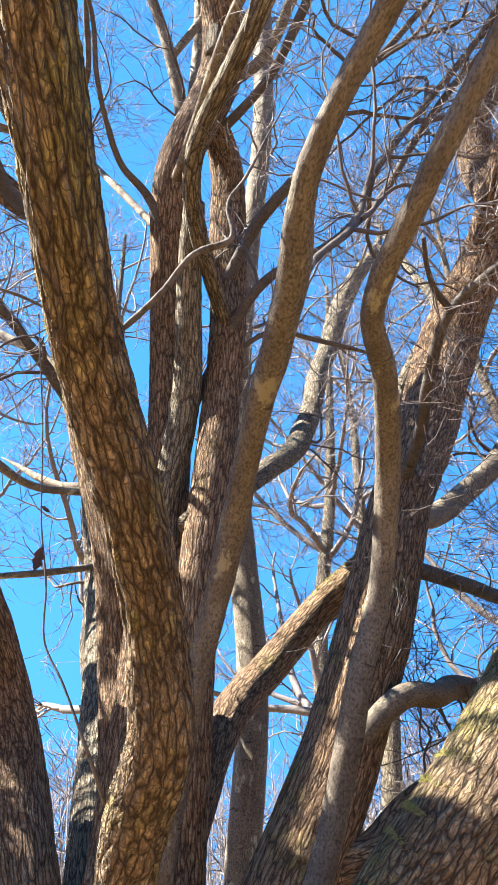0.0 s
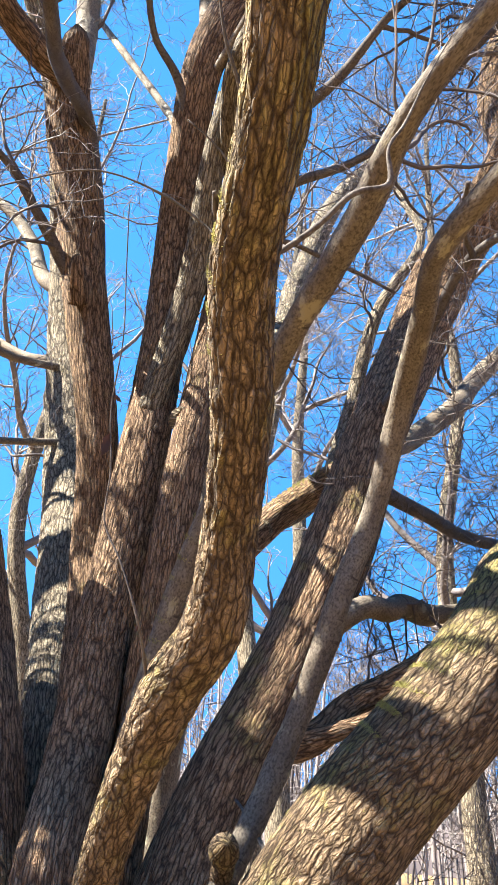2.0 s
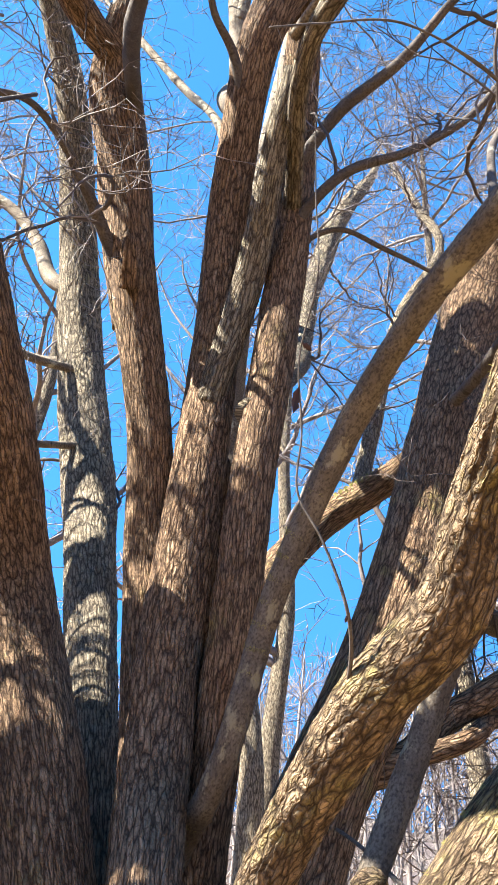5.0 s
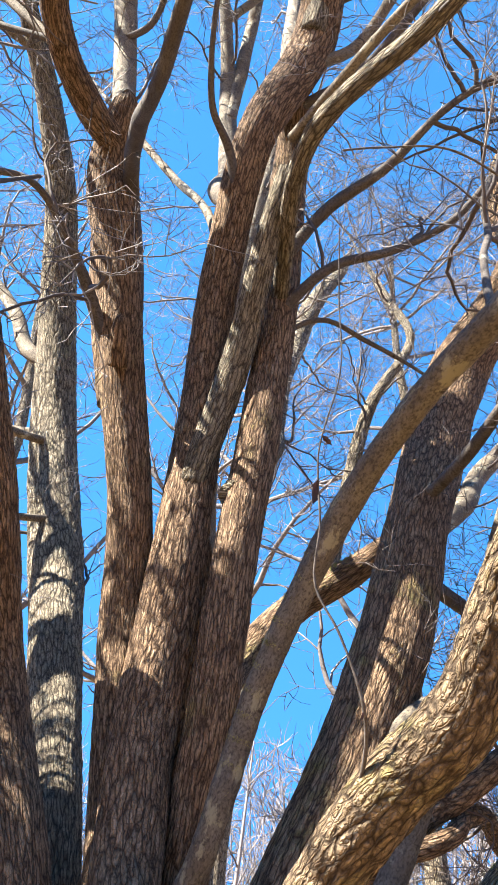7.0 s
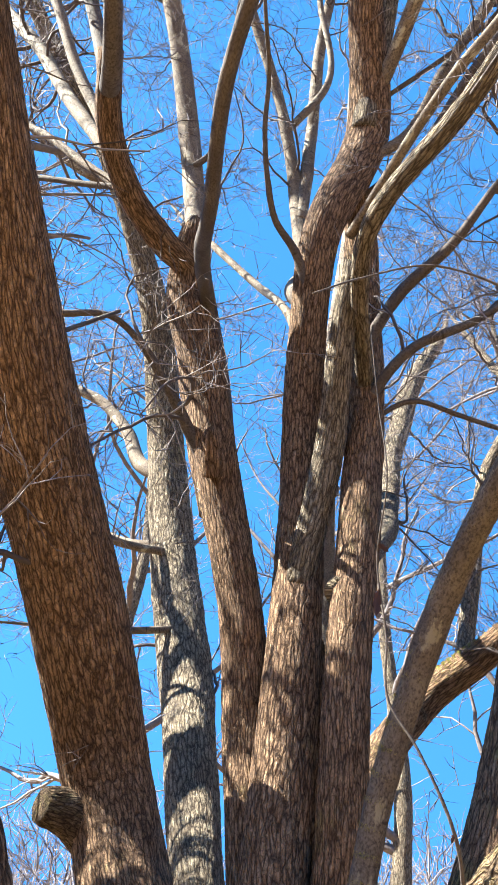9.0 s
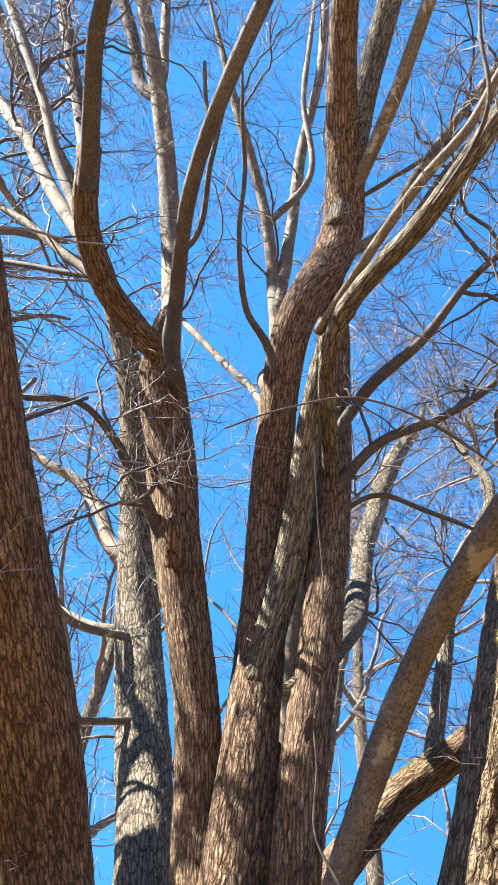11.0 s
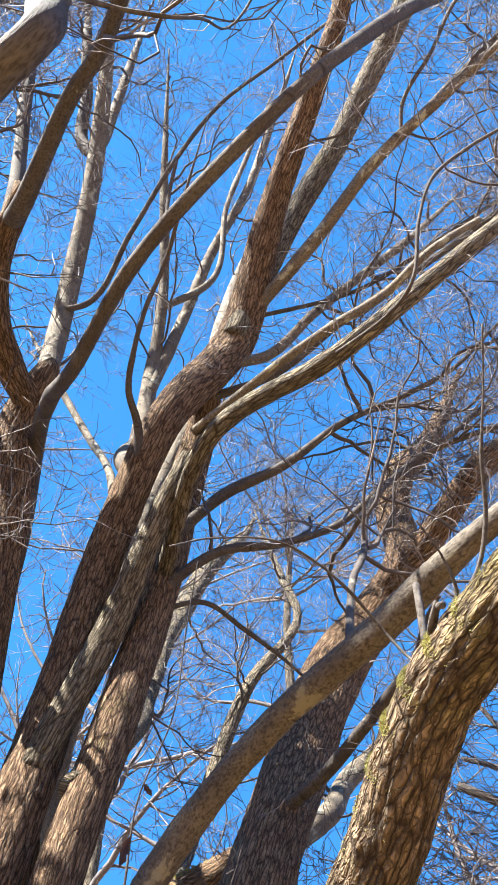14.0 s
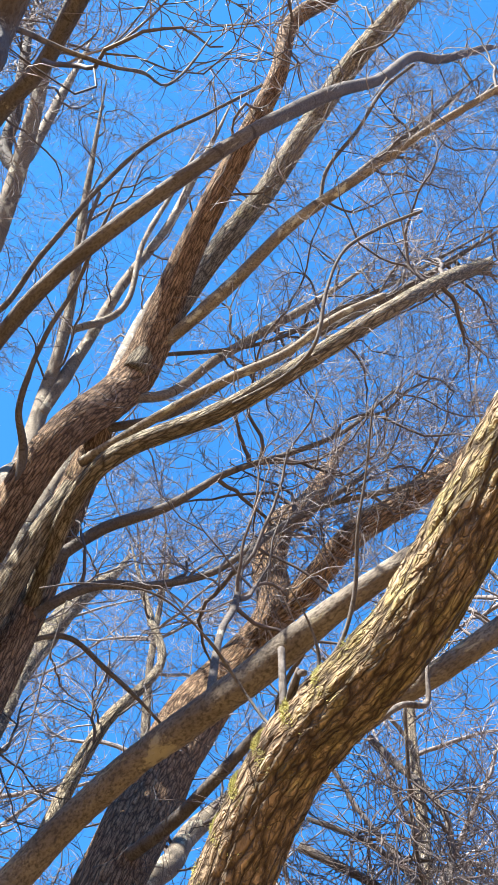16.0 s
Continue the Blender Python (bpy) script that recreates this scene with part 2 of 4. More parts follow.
def limb_mesh(name, points, mat, step=0.007, rough=0.012, ridge=(0.026, 0.15), lumps=0.06, smooth=False, along=3.0, seed=0):
    """A limb with real relief: swellings, and long ridges parted by furrows that meander, join and split along it."""
    _, w = curve(points, 4)
    rmax = max(p[3] for p in points)
    n = int(max(10, w[-1] / (step * along)))
    sides = int(np.clip(2 * math.pi * rmax / step, 8, 190))
    c, s = curve(points, n)
    tan, a, b = frames(c[:, :3])
    th = np.linspace(0, 2 * math.pi, sides, endpoint=False)
    rad = c[:, 3]
    rm = float(np.mean(rad))
    flat = np.stack(np.broadcast_arrays(rm * np.cos(th)[None], rm * np.sin(th)[None], s[:, None]), -1) + np.array([0.37, 0.71, 0.13]) * seed
    swell = lumps * rad[:, None] * (1.4 * value_noise(flat * np.array([6, 6, 2.2])) + 0.7 * value_noise(flat * np.array([14, 14, 5])))
    if smooth:
        knots = np.clip(value_noise(flat * np.array([18, 18, 9])) - 0.22, 0, 1)
        height = rough * (value_noise(flat * np.array([50, 50, 70])) + 6 * knots)
    else:
        warp = np.stack([value_noise(flat * np.array([30, 30, 16]) + k) + 0.5 * value_noise(flat * np.array([70, 70, 40]) + k) for k in (3.3, 17.1, 29.7)], -1)
        g = np.array([1 / ridge[0], 1 / ridge[0], 1 / ridge[1]])
        long_one = np.abs(value_noise(flat * g + warp * np.array([0.8, 0.8, 0.5])) + 0.35 * value_noise(flat * g * 2.1 + 5))
        long_two = np.abs(value_noise(flat * g * np.array([1.5, 1.5, 1.2]) + 11.3 + warp))
        crack, tall = plates(flat * np.array([0.8 / ridge[0], 0.8 / ridge[0], 2.2 / ridge[1]]) + warp * np.array([0.5, 0.5, 1.0]))
        fill = np.minimum(np.clip((long_one - 0.015) / 0.15, 0, 1), 0.15 + 0.85 * np.clip(long_two / 0.11, 0, 1))
        fill = np.minimum(fill, 0.4 + 0.6 * np.clip((crack - 0.03) / 0.22, 0, 1)) * (0.72 + 0.28 * tall)
        height = rough * (fill - 0.75)
    r = rad[:, None] + swell + height
    ring = c[:, None, :3] + r[..., None] * (np.cos(th)[None, :, None] * a[:, None] + np.sin(th)[None, :, None] * b[:, None])
    k = np.arange(n - 1)[:, None] * sides
    j = np.arange(sides)[None]
    j2 = (j + 1) % sides
    quads = np.stack([k + j, k + j2, k + sides + j2, k + sides + j], -1)
    verts = np.concatenate([ring.reshape(-1, 3), c[:1, :3], c[-1:, :3]])
    base, top = n * sides, n * sides + 1
    last = (n - 1) * sides
    tris = np.concatenate([np.stack([np.full(sides, base), j2[0], j[0]], -1), np.stack([np.full(sides, top), last + j[0], last + j2[0]], -1)])
    straight = np.concatenate([flat.reshape(-1, 3), flat[0, :1], flat[-1, :1]])
    return mesh_from(name, verts, quads, mat, (("straight", "FLOAT_VECTOR", straight),), True, tris)


COURSE = {}


def limb(key, name, parent, mat, points, label="", **how):
    """One stem or branch as a mesh of its own under its tree or stem."""
    ob = new(name, limb_mesh(name, points, mat, seed=len(COURSE) + 1, **how))
    ob.parent = parent
    if label:
        tagged(ob, label)
    COURSE[key] = curve(points, 80)[0]
    return ob


# ---- twigs ----
def grow(start, way, length, radius, n, wiggle, up, taper=0.75):
    """Many crooked shoots at once: (m, n, 3) places and (m, n) radii."""
    pts, d = [start], unit(way)
    for _ in range(n - 1):
        d = unit(d + wiggle * RNG.normal(size=d.shape) + np.array([0, 0, up]))
        pts.append(pts[-1] + d * (length / (n - 1))[:, None])
    u = np.linspace(0, 1, n)[None]
    return np.stack(pts, 1), radius[:, None] * (1 - taper * u)


def offshoots(pts, rad, each, lo, hi, spread):
    """Starts, ways and parent radii of side shoots along shoots."""
    m, n, _ = pts.shape
    u = RNG.uniform(lo, hi, (m, each)) * (n - 1)
    i = np.minimum(u.astype(int), n - 2)
    f = (u - i)[..., None]
    row = np.arange(m)[:, None]
    start = pts[row, i] * (1 - f) + pts[row, i + 1] * f
    t = unit(pts[row, i + 1] - pts[row, i])
    side = unit(np.cross(t, RNG.normal(size=t.shape)))
    ang = RNG.uniform(spread[0], spread[1], (m, each, 1))
    way = t * np.cos(ang) + side * np.sin(ang)
    return start.reshape(-1, 3), way.reshape(-1, 3), rad[row, i].reshape(-1)


def tubes(pts, rad, sides):
    m, n, _ = pts.shape
    tan = unit(np.gradient(pts, axis=1))
    ref = unit(np.cross(unit(pts[:, -1] - pts[:, 0]), RNG.normal(size=(m, 3))))[:, None]
    a = unit(np.cross(tan, ref))
    b = np.cross(tan, a)
    th = np.linspace(0, 2 * math.pi, sides, endpoint=False)[None, None, :, None]
    v = pts[:, :, None] + rad[:, :, None, None] * (np.cos(th) * a[:, :, None] + np.sin(th) * b[:, :, None])
    row = (np.arange(m) * n * sides)[:, None, None]
    k = (np.arange(n - 1) * sides)[None, :, None]
    j = np.arange(sides)[None, None]
    j2 = (j + 1) % sides
    q = np.stack([row + k + j, row + k + j2, row + k + sides + j2, row + k + sides + j], -1)
    return v.reshape(-1, 3), q.reshape(-1, 4)


class Heap:
    """Shoots gathered for one mesh."""

    def __init__(self):
        self.v, self.q, self.n = [], [], 0

    def add(self, pts, rad, sides):
        v, q = tubes(pts, rad, sides)
        self.v.append(v)
        self.q.append(q + self.n)
        self.n += len(v)

    def mesh(self, name, mat):
        return mesh_from(name, np.concatenate(self.v), np.concatenate(self.q), mat)


def spray(heap, pts, rad, counts=(8, 4, 3), lengths=(0.85, 0.42, 0.2), thin=(0.6, 0.65, 0.75), least=0.0028, wiggle=0.3, up=0.05):
    """Side shoots of side shoots, ever shorter, into the heap."""
    for k, (each, length, slim) in enumerate(zip(counts, lengths, thin)):
        if not each:
            break
        s, d, r = offshoots(pts, rad, each, 0.2 if k else 0.15, 1.0, (0.5, 1.25))
        m = len(s)
        pts, rad = grow(s, d, length * RNG.uniform(0.45, 1.25, m), np.maximum(r * slim, least), (7, 5, 4)[k], wiggle, up, 0.7)
        heap.add(pts, rad, 4 if k == 0 else 3)


def side_branches(key, parent, heap, count, lo, hi, length, radius, mat, sides=7, up=0.05, name="branch"):
    """Branches told apart one by one, each its own mesh; their shoots go to the heap."""
    c = COURSE[key]
    u = RNG.uniform(lo, hi, count)
    i = (u * 78).astype(int)
    t = unit(c[i + 1, :3] - c[i, :3])
    side = unit(np.cross(t, RNG.normal(size=(count, 3))))
    ang = RNG.uniform(0.5, 1.2, (count, 1))
    pts, rad = grow(c[i, :3] + 0.6 * side * c[i, 3:], t * np.cos(ang) + side * np.sin(ang), length * RNG.uniform(0.5, 1.2, count),
                    radius * RNG.uniform(0.6, 1.15, count), 16, 0.24, up)
    for k in range(count):
        v, q = tubes(pts[k:k + 1], rad[k:k + 1], sides)
        ob = new(name, mesh_from(name, v, q, mat))
        ob.parent = parent
    spray(heap, pts, rad)


# ---- ground and distance ----
def ground_mesh():
    m, t, b = material("leaf_litter_and_grass", 0.95)
    co = t.nodes.new("ShaderNodeTexCoord").outputs["Object"]
    grass = mix(t, ramp(t, grain(t, co, 1.2, (1, 1, 1), 6), [(0.4, (0, 0, 0)), (0.6, (1, 1, 1))]), (0.29, 0.185, 0.085), (0.24, 0.145, 0.065))
    grass = mix(t, ramp(t, grain(t, co, 30, (1, 1, 1), 4), [(0.4, (0.4, 0.4, 0.4)), (0.6, (1, 1, 1))]), (0.05, 0.037, 0.02), grass)
    t.links.new(grass, b.inputs["Base Color"])
    bump(t, b, grain(t, co, 20, (1, 1, 1), 5), 0.8, 0.05)
    r = np.concatenate([[0], np.geomspace(0.5, 3000, 60)])
    th = np.linspace(0, 2 * math.pi, 72, endpoint=False)
    x, y = r[:, None] * np.cos(th), r[:, None] * np.sin(th) + 4
    p = np.stack([x, y, 0 * x], -1)
    z = 0.12 * value_noise(p * 0.7) + 0.03 * value_noise(p * 3)
    p[..., 2] = z * np.clip(40 / (r[:, None] + 1), 0, 1) - 0.02
    k = np.arange(60)[:, None] * 72
    j = np.arange(72)[None]
    j2 = (j + 1) % 72
    return mesh_from("ground", p, np.stack([k + j, k + 72 + j, k + 72 + j2, k + j2], -1), m)


tagged(new("ground", ground_mesh()), "rough ground with dry grass and brown leaf litter", "ground", kind="structure")

# ---- the oak ----
oak = tagged(new("oak_tree"), "leafless old oak with many leaning stems and deeply furrowed bark", "tree")
TW = Heap()
big = dict(step=0.0095, rough=0.006, ridge=(0.034, 0.24), along=4.0)

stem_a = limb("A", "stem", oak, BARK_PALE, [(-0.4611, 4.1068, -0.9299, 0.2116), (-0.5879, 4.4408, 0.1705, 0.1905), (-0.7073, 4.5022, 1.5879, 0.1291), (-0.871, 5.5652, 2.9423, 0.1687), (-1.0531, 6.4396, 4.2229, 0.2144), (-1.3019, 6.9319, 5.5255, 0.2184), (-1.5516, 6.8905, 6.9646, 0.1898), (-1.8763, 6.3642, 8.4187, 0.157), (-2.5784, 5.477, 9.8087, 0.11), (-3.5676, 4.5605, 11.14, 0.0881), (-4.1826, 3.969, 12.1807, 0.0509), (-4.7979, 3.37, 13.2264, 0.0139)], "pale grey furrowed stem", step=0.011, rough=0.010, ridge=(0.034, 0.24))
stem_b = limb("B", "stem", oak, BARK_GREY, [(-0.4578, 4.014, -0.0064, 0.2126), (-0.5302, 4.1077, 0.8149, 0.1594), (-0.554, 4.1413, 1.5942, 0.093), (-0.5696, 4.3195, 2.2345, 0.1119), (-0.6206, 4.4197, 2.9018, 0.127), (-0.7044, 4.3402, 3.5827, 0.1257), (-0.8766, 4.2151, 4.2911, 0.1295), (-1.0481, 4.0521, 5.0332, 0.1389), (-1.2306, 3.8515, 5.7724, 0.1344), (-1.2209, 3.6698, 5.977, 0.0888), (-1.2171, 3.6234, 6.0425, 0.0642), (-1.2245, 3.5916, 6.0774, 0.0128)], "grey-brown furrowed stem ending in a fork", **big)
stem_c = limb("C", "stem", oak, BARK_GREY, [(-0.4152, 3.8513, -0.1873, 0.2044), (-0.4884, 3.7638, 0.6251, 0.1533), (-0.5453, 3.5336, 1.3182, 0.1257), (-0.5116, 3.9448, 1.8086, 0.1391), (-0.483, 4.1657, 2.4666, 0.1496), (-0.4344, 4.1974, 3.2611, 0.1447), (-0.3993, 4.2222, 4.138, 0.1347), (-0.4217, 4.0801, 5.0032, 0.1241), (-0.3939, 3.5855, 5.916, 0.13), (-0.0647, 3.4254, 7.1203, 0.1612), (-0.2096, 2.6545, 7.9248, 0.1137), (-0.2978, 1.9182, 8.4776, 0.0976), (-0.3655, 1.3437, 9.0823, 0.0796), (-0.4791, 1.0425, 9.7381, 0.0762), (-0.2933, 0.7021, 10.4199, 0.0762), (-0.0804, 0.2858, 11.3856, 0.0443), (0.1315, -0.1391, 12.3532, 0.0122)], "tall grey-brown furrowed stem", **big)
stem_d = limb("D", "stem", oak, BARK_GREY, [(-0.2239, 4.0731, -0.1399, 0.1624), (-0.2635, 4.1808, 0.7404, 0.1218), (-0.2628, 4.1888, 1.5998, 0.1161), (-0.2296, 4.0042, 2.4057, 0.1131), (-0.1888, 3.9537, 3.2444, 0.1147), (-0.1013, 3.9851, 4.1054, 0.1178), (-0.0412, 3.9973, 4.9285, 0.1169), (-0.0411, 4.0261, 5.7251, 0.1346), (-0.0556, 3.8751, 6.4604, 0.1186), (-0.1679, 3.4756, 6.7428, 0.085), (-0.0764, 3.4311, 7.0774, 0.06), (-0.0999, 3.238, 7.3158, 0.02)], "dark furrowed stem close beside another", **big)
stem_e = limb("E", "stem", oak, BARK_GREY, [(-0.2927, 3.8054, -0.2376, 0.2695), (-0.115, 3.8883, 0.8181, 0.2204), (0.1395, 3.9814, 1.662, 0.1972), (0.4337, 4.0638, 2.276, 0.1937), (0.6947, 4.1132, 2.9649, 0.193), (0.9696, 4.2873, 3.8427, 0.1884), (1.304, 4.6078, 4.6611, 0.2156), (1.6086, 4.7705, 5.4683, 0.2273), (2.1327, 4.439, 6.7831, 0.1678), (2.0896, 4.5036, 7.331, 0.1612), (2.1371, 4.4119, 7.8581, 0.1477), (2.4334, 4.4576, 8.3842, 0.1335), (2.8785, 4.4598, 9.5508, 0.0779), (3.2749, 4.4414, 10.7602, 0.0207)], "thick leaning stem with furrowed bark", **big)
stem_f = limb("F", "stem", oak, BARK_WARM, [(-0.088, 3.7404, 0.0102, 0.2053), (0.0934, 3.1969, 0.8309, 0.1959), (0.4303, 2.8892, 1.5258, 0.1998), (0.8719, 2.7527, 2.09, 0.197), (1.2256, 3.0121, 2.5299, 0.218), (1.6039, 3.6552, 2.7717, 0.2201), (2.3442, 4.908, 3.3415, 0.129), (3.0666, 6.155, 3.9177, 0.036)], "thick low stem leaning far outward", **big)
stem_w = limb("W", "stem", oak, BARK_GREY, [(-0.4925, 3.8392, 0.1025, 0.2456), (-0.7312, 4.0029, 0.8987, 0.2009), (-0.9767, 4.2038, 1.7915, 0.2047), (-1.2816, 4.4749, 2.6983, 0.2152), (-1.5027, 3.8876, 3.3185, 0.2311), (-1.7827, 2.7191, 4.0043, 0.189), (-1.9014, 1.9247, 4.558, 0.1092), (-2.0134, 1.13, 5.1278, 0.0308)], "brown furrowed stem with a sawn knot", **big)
# Added stem on a made-up course out of view; it shades G and S.
shade_stem_v = limb("V", "stem", oak, BARK_GREY, [(-0.6, 3.9, -0.1, 0.2), (-1.1, 3.8, 0.9, 0.17), (-1.6, 3.7, 2, 0.16), (-2.2, 3.5, 3.4, 0.14), (-2.8, 3.25, 4.8, 0.13), (-3.25, 2.95, 5.8, 0.12), (-3.4, 2.6, 6.36, 0.12), (-3.26, 2.14, 6.72, 0.12), (-3.12, 1.35, 6.9, 0.11), (-2.9, 0.55, 7.05, 0.07)], "furrowed stem leaning away, added mostly unseen for its shade", step=0.02, rough=0.016, ridge=(0.034, 0.24))
# Another added stem, its course made up so that it shades W.
shade_stem_u = limb("U", "stem", oak, BARK_GREY, [(-0.7, 3.7, -0.1, 0.2), (-1.7, 3.55, 1.2, 0.17), (-2.45, 3.5, 2.2, 0.16), (-2.62, 3.5, 3, 0.15), (-3, 3.4, 4, 0.13), (-3.6, 3.2, 5.2, 0.09)], "low furrowed stem leaning outward, added mostly unseen for its shade", step=0.02, rough=0.01, ridge=(0.034, 0.24))
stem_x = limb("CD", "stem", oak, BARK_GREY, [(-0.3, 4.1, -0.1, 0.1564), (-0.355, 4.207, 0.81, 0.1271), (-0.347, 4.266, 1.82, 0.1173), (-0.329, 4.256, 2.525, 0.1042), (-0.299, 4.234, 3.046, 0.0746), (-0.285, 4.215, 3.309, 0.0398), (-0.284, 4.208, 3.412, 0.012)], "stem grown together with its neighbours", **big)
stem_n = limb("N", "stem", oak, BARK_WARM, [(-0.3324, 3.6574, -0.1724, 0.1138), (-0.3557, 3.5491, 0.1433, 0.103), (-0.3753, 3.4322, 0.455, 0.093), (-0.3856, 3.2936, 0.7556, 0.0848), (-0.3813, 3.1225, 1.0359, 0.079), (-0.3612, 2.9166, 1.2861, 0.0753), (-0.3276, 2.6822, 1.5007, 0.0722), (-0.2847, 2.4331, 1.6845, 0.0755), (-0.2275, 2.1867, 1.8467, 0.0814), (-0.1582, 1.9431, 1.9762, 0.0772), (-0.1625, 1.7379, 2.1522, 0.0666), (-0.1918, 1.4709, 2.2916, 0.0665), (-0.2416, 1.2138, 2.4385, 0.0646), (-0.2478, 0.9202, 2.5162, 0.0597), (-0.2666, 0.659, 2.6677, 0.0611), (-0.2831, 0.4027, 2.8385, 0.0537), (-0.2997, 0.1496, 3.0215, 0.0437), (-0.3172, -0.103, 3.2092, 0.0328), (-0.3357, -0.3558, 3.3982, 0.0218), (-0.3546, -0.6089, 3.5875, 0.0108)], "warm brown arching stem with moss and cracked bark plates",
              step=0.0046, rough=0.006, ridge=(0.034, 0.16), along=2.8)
thin = dict(step=0.01, rough=0.0015, lumps=0.14, smooth=True)
rugged = dict(step=0.007, rough=0.004, lumps=0.22, smooth=True)
stem_g = limb("G", "stem", oak, BARK_MOTTLED, [(-0.4248, 3.7255, -0.3668, 0.075), (-0.4312, 3.9815, 0.6578, 0.0562), (-0.3949, 4.2173, 1.4057, 0.0525), (-0.2946, 3.6403, 1.8513, 0.0455), (-0.1818, 3.3983, 2.444, 0.0492), (-0.0158, 2.9985, 3.003, 0.055), (0.0878, 2.4805, 3.237, 0.054), (0.1862, 1.9251, 3.319, 0.0477), (0.2184, 1.503, 3.3517, 0.037), (0.3745, 1.2002, 3.4961, 0.0322), (0.5242, 0.9153, 3.5505, 0.029), (0.7068, 0.446, 3.631, 0.0171), (0.8988, -0.0227, 3.7111, 0.0043)], "slender smooth-barked curving stem", **rugged)
stem_s = limb("S", "stem", oak, BARK_MOTTLED, [(-0.3947, 3.5246, 0.1664, 0.0578), (0.0149, 3.3666, 1.1443, 0.0495), (0.323, 3.2725, 1.9057, 0.0506), (0.4382, 3.0772, 2.3765, 0.0494), (0.5594, 2.9449, 2.8079, 0.0497), (0.5803, 2.6709, 3.145, 0.0486), (0.5261, 2.3131, 3.2371, 0.0417), (0.4188, 1.8555, 3.1743, 0.0349), (0.4979, 1.4658, 3.2086, 0.031), (0.6867, 1.0791, 3.4307, 0.0292), (0.9246, 0.5222, 3.8102, 0.0167), (1.1779, -0.0297, 4.1942, 0.0042)], "slender smooth grey stem crossing a thicker one", **rugged)
mid = dict(step=0.016, rough=0.006, ridge=(0.03, 0.17))
limb("H", "branch", stem_d, BARK_GREY, [(-0.2431, 4.0956, 2.034, 0.1024), (-0.0342, 4.8095, 2.7959, 0.1131), (0.2447, 5.2437, 3.2312, 0.1157), (0.5797, 5.3014, 3.6317, 0.1101), (0.9379, 5.0427, 3.8863, 0.0939), (1.0798, 4.8245, 4.0192, 0.0549), (1.2388, 4.5981, 4.0762, 0.0155)], "arching mossy branch", **mid)
limb("I", "branch", stem_e, BARK_MOTTLED, [(0.511, 4.1, 2.26, 0.0647), (0.4664, 4.0717, 2.2963, 0.0608), (0.5234, 4.0085, 2.3686, 0.0583), (0.6349, 3.9259, 2.5027, 0.0583), (0.7886, 3.9374, 2.6254, 0.0599), (0.9773, 4.0834, 2.6716, 0.0595), (1.1112, 4.2742, 2.7664, 0.0616), (1.3363, 4.5015, 2.7982, 0.0651), (1.9088, 4.9329, 3.0178, 0.0383), (2.4985, 5.3547, 3.2484, 0.0105)], **thin)
limb("K", "branch", stem_d, BARK_PALE, [(-0.2334, 3.9252, 3.5373, 0.0793), (0.0103, 4.5102, 4.0868, 0.0794), (0.2487, 5.1117, 4.6298, 0.0813), (0.4676, 5.7389, 5.1626, 0.0914), (0.6184, 6.3374, 5.7481, 0.1117), (0.7823, 6.8423, 6.406, 0.1076), (0.9287, 7.2286, 7.1428, 0.1227), (1.148, 7.5205, 7.8973, 0.1276), (1.3536, 7.7532, 8.6727, 0.133), (1.645, 7.9571, 9.4388, 0.113), (2.0088, 8.179, 10.1765, 0.0742), (2.2465, 8.4039, 10.9618, 0.0215)], "pale lichen-spotted branch", **mid)
limb("M", "branch", stem_c, BARK_YOUNG, [(-0.4037, 4.1514, 4.038, 0.0366), (-0.153, 4.0368, 4.6599, 0.0354), (0.2218, 3.7407, 5.1792, 0.032), (0.5717, 3.6439, 5.3484, 0.0262), (0.8796, 3.4968, 5.5502, 0.0233), (1.1637, 3.2879, 5.9429, 0.0227), (1.5047, 3.0462, 6.3354, 0.0234), (1.8283, 2.7237, 6.4603, 0.0231), (2.1792, 2.5781, 6.7537, 0.0135), (2.5232, 2.4324, 7.0555, 0.0039)], **thin)
limb("P", "branch", stem_d, BARK_PALE, [(0.4517, 5.2473, 3.4673, 0.075), (1.0558, 6.1085, 4.1887, 0.071), (1.4158, 6.6317, 5.2021, 0.0767), (1.7133, 6.5822, 6.5479, 0.0667), (2.1602, 6.5111, 7.5049, 0.0507), (2.085, 6.868, 8.417, 0.0497), (1.987, 7.279, 9.415, 0.0289), (1.901, 7.691, 10.423, 0.008)], **mid)
limb("X", "branch", stem_c, BARK_LICHEN, [(-0.4239, 3.9477, 5.1171, 0.0335), (-0.5269, 4.4786, 6.2486, 0.0313), (-0.761, 5.0904, 7.2611, 0.0332), (-1.3076, 5.5234, 8.4324, 0.0331), (-1.6488, 5.7507, 9.1267, 0.019), (-1.946, 5.985, 9.832, 0.005)], **thin)
limb("Y", "branch", stem_c, BARK_YOUNG, [(-0.4143, 3.7753, 5.4331, 0.0274), (-0.561, 3.532, 5.7321, 0.0265), (-0.6967, 3.3856, 5.8081, 0.0214), (-0.7728, 3.1858, 5.9354, 0.0183), (-0.8194, 2.9464, 6.1022, 0.0163), (-0.827, 2.701, 6.302, 0.0133), (-0.88, 2.381, 6.366, 0.0119), (-0.923, 2.149, 6.585, 0.007), (-0.966, 1.916, 6.804, 0.002)], **thin)
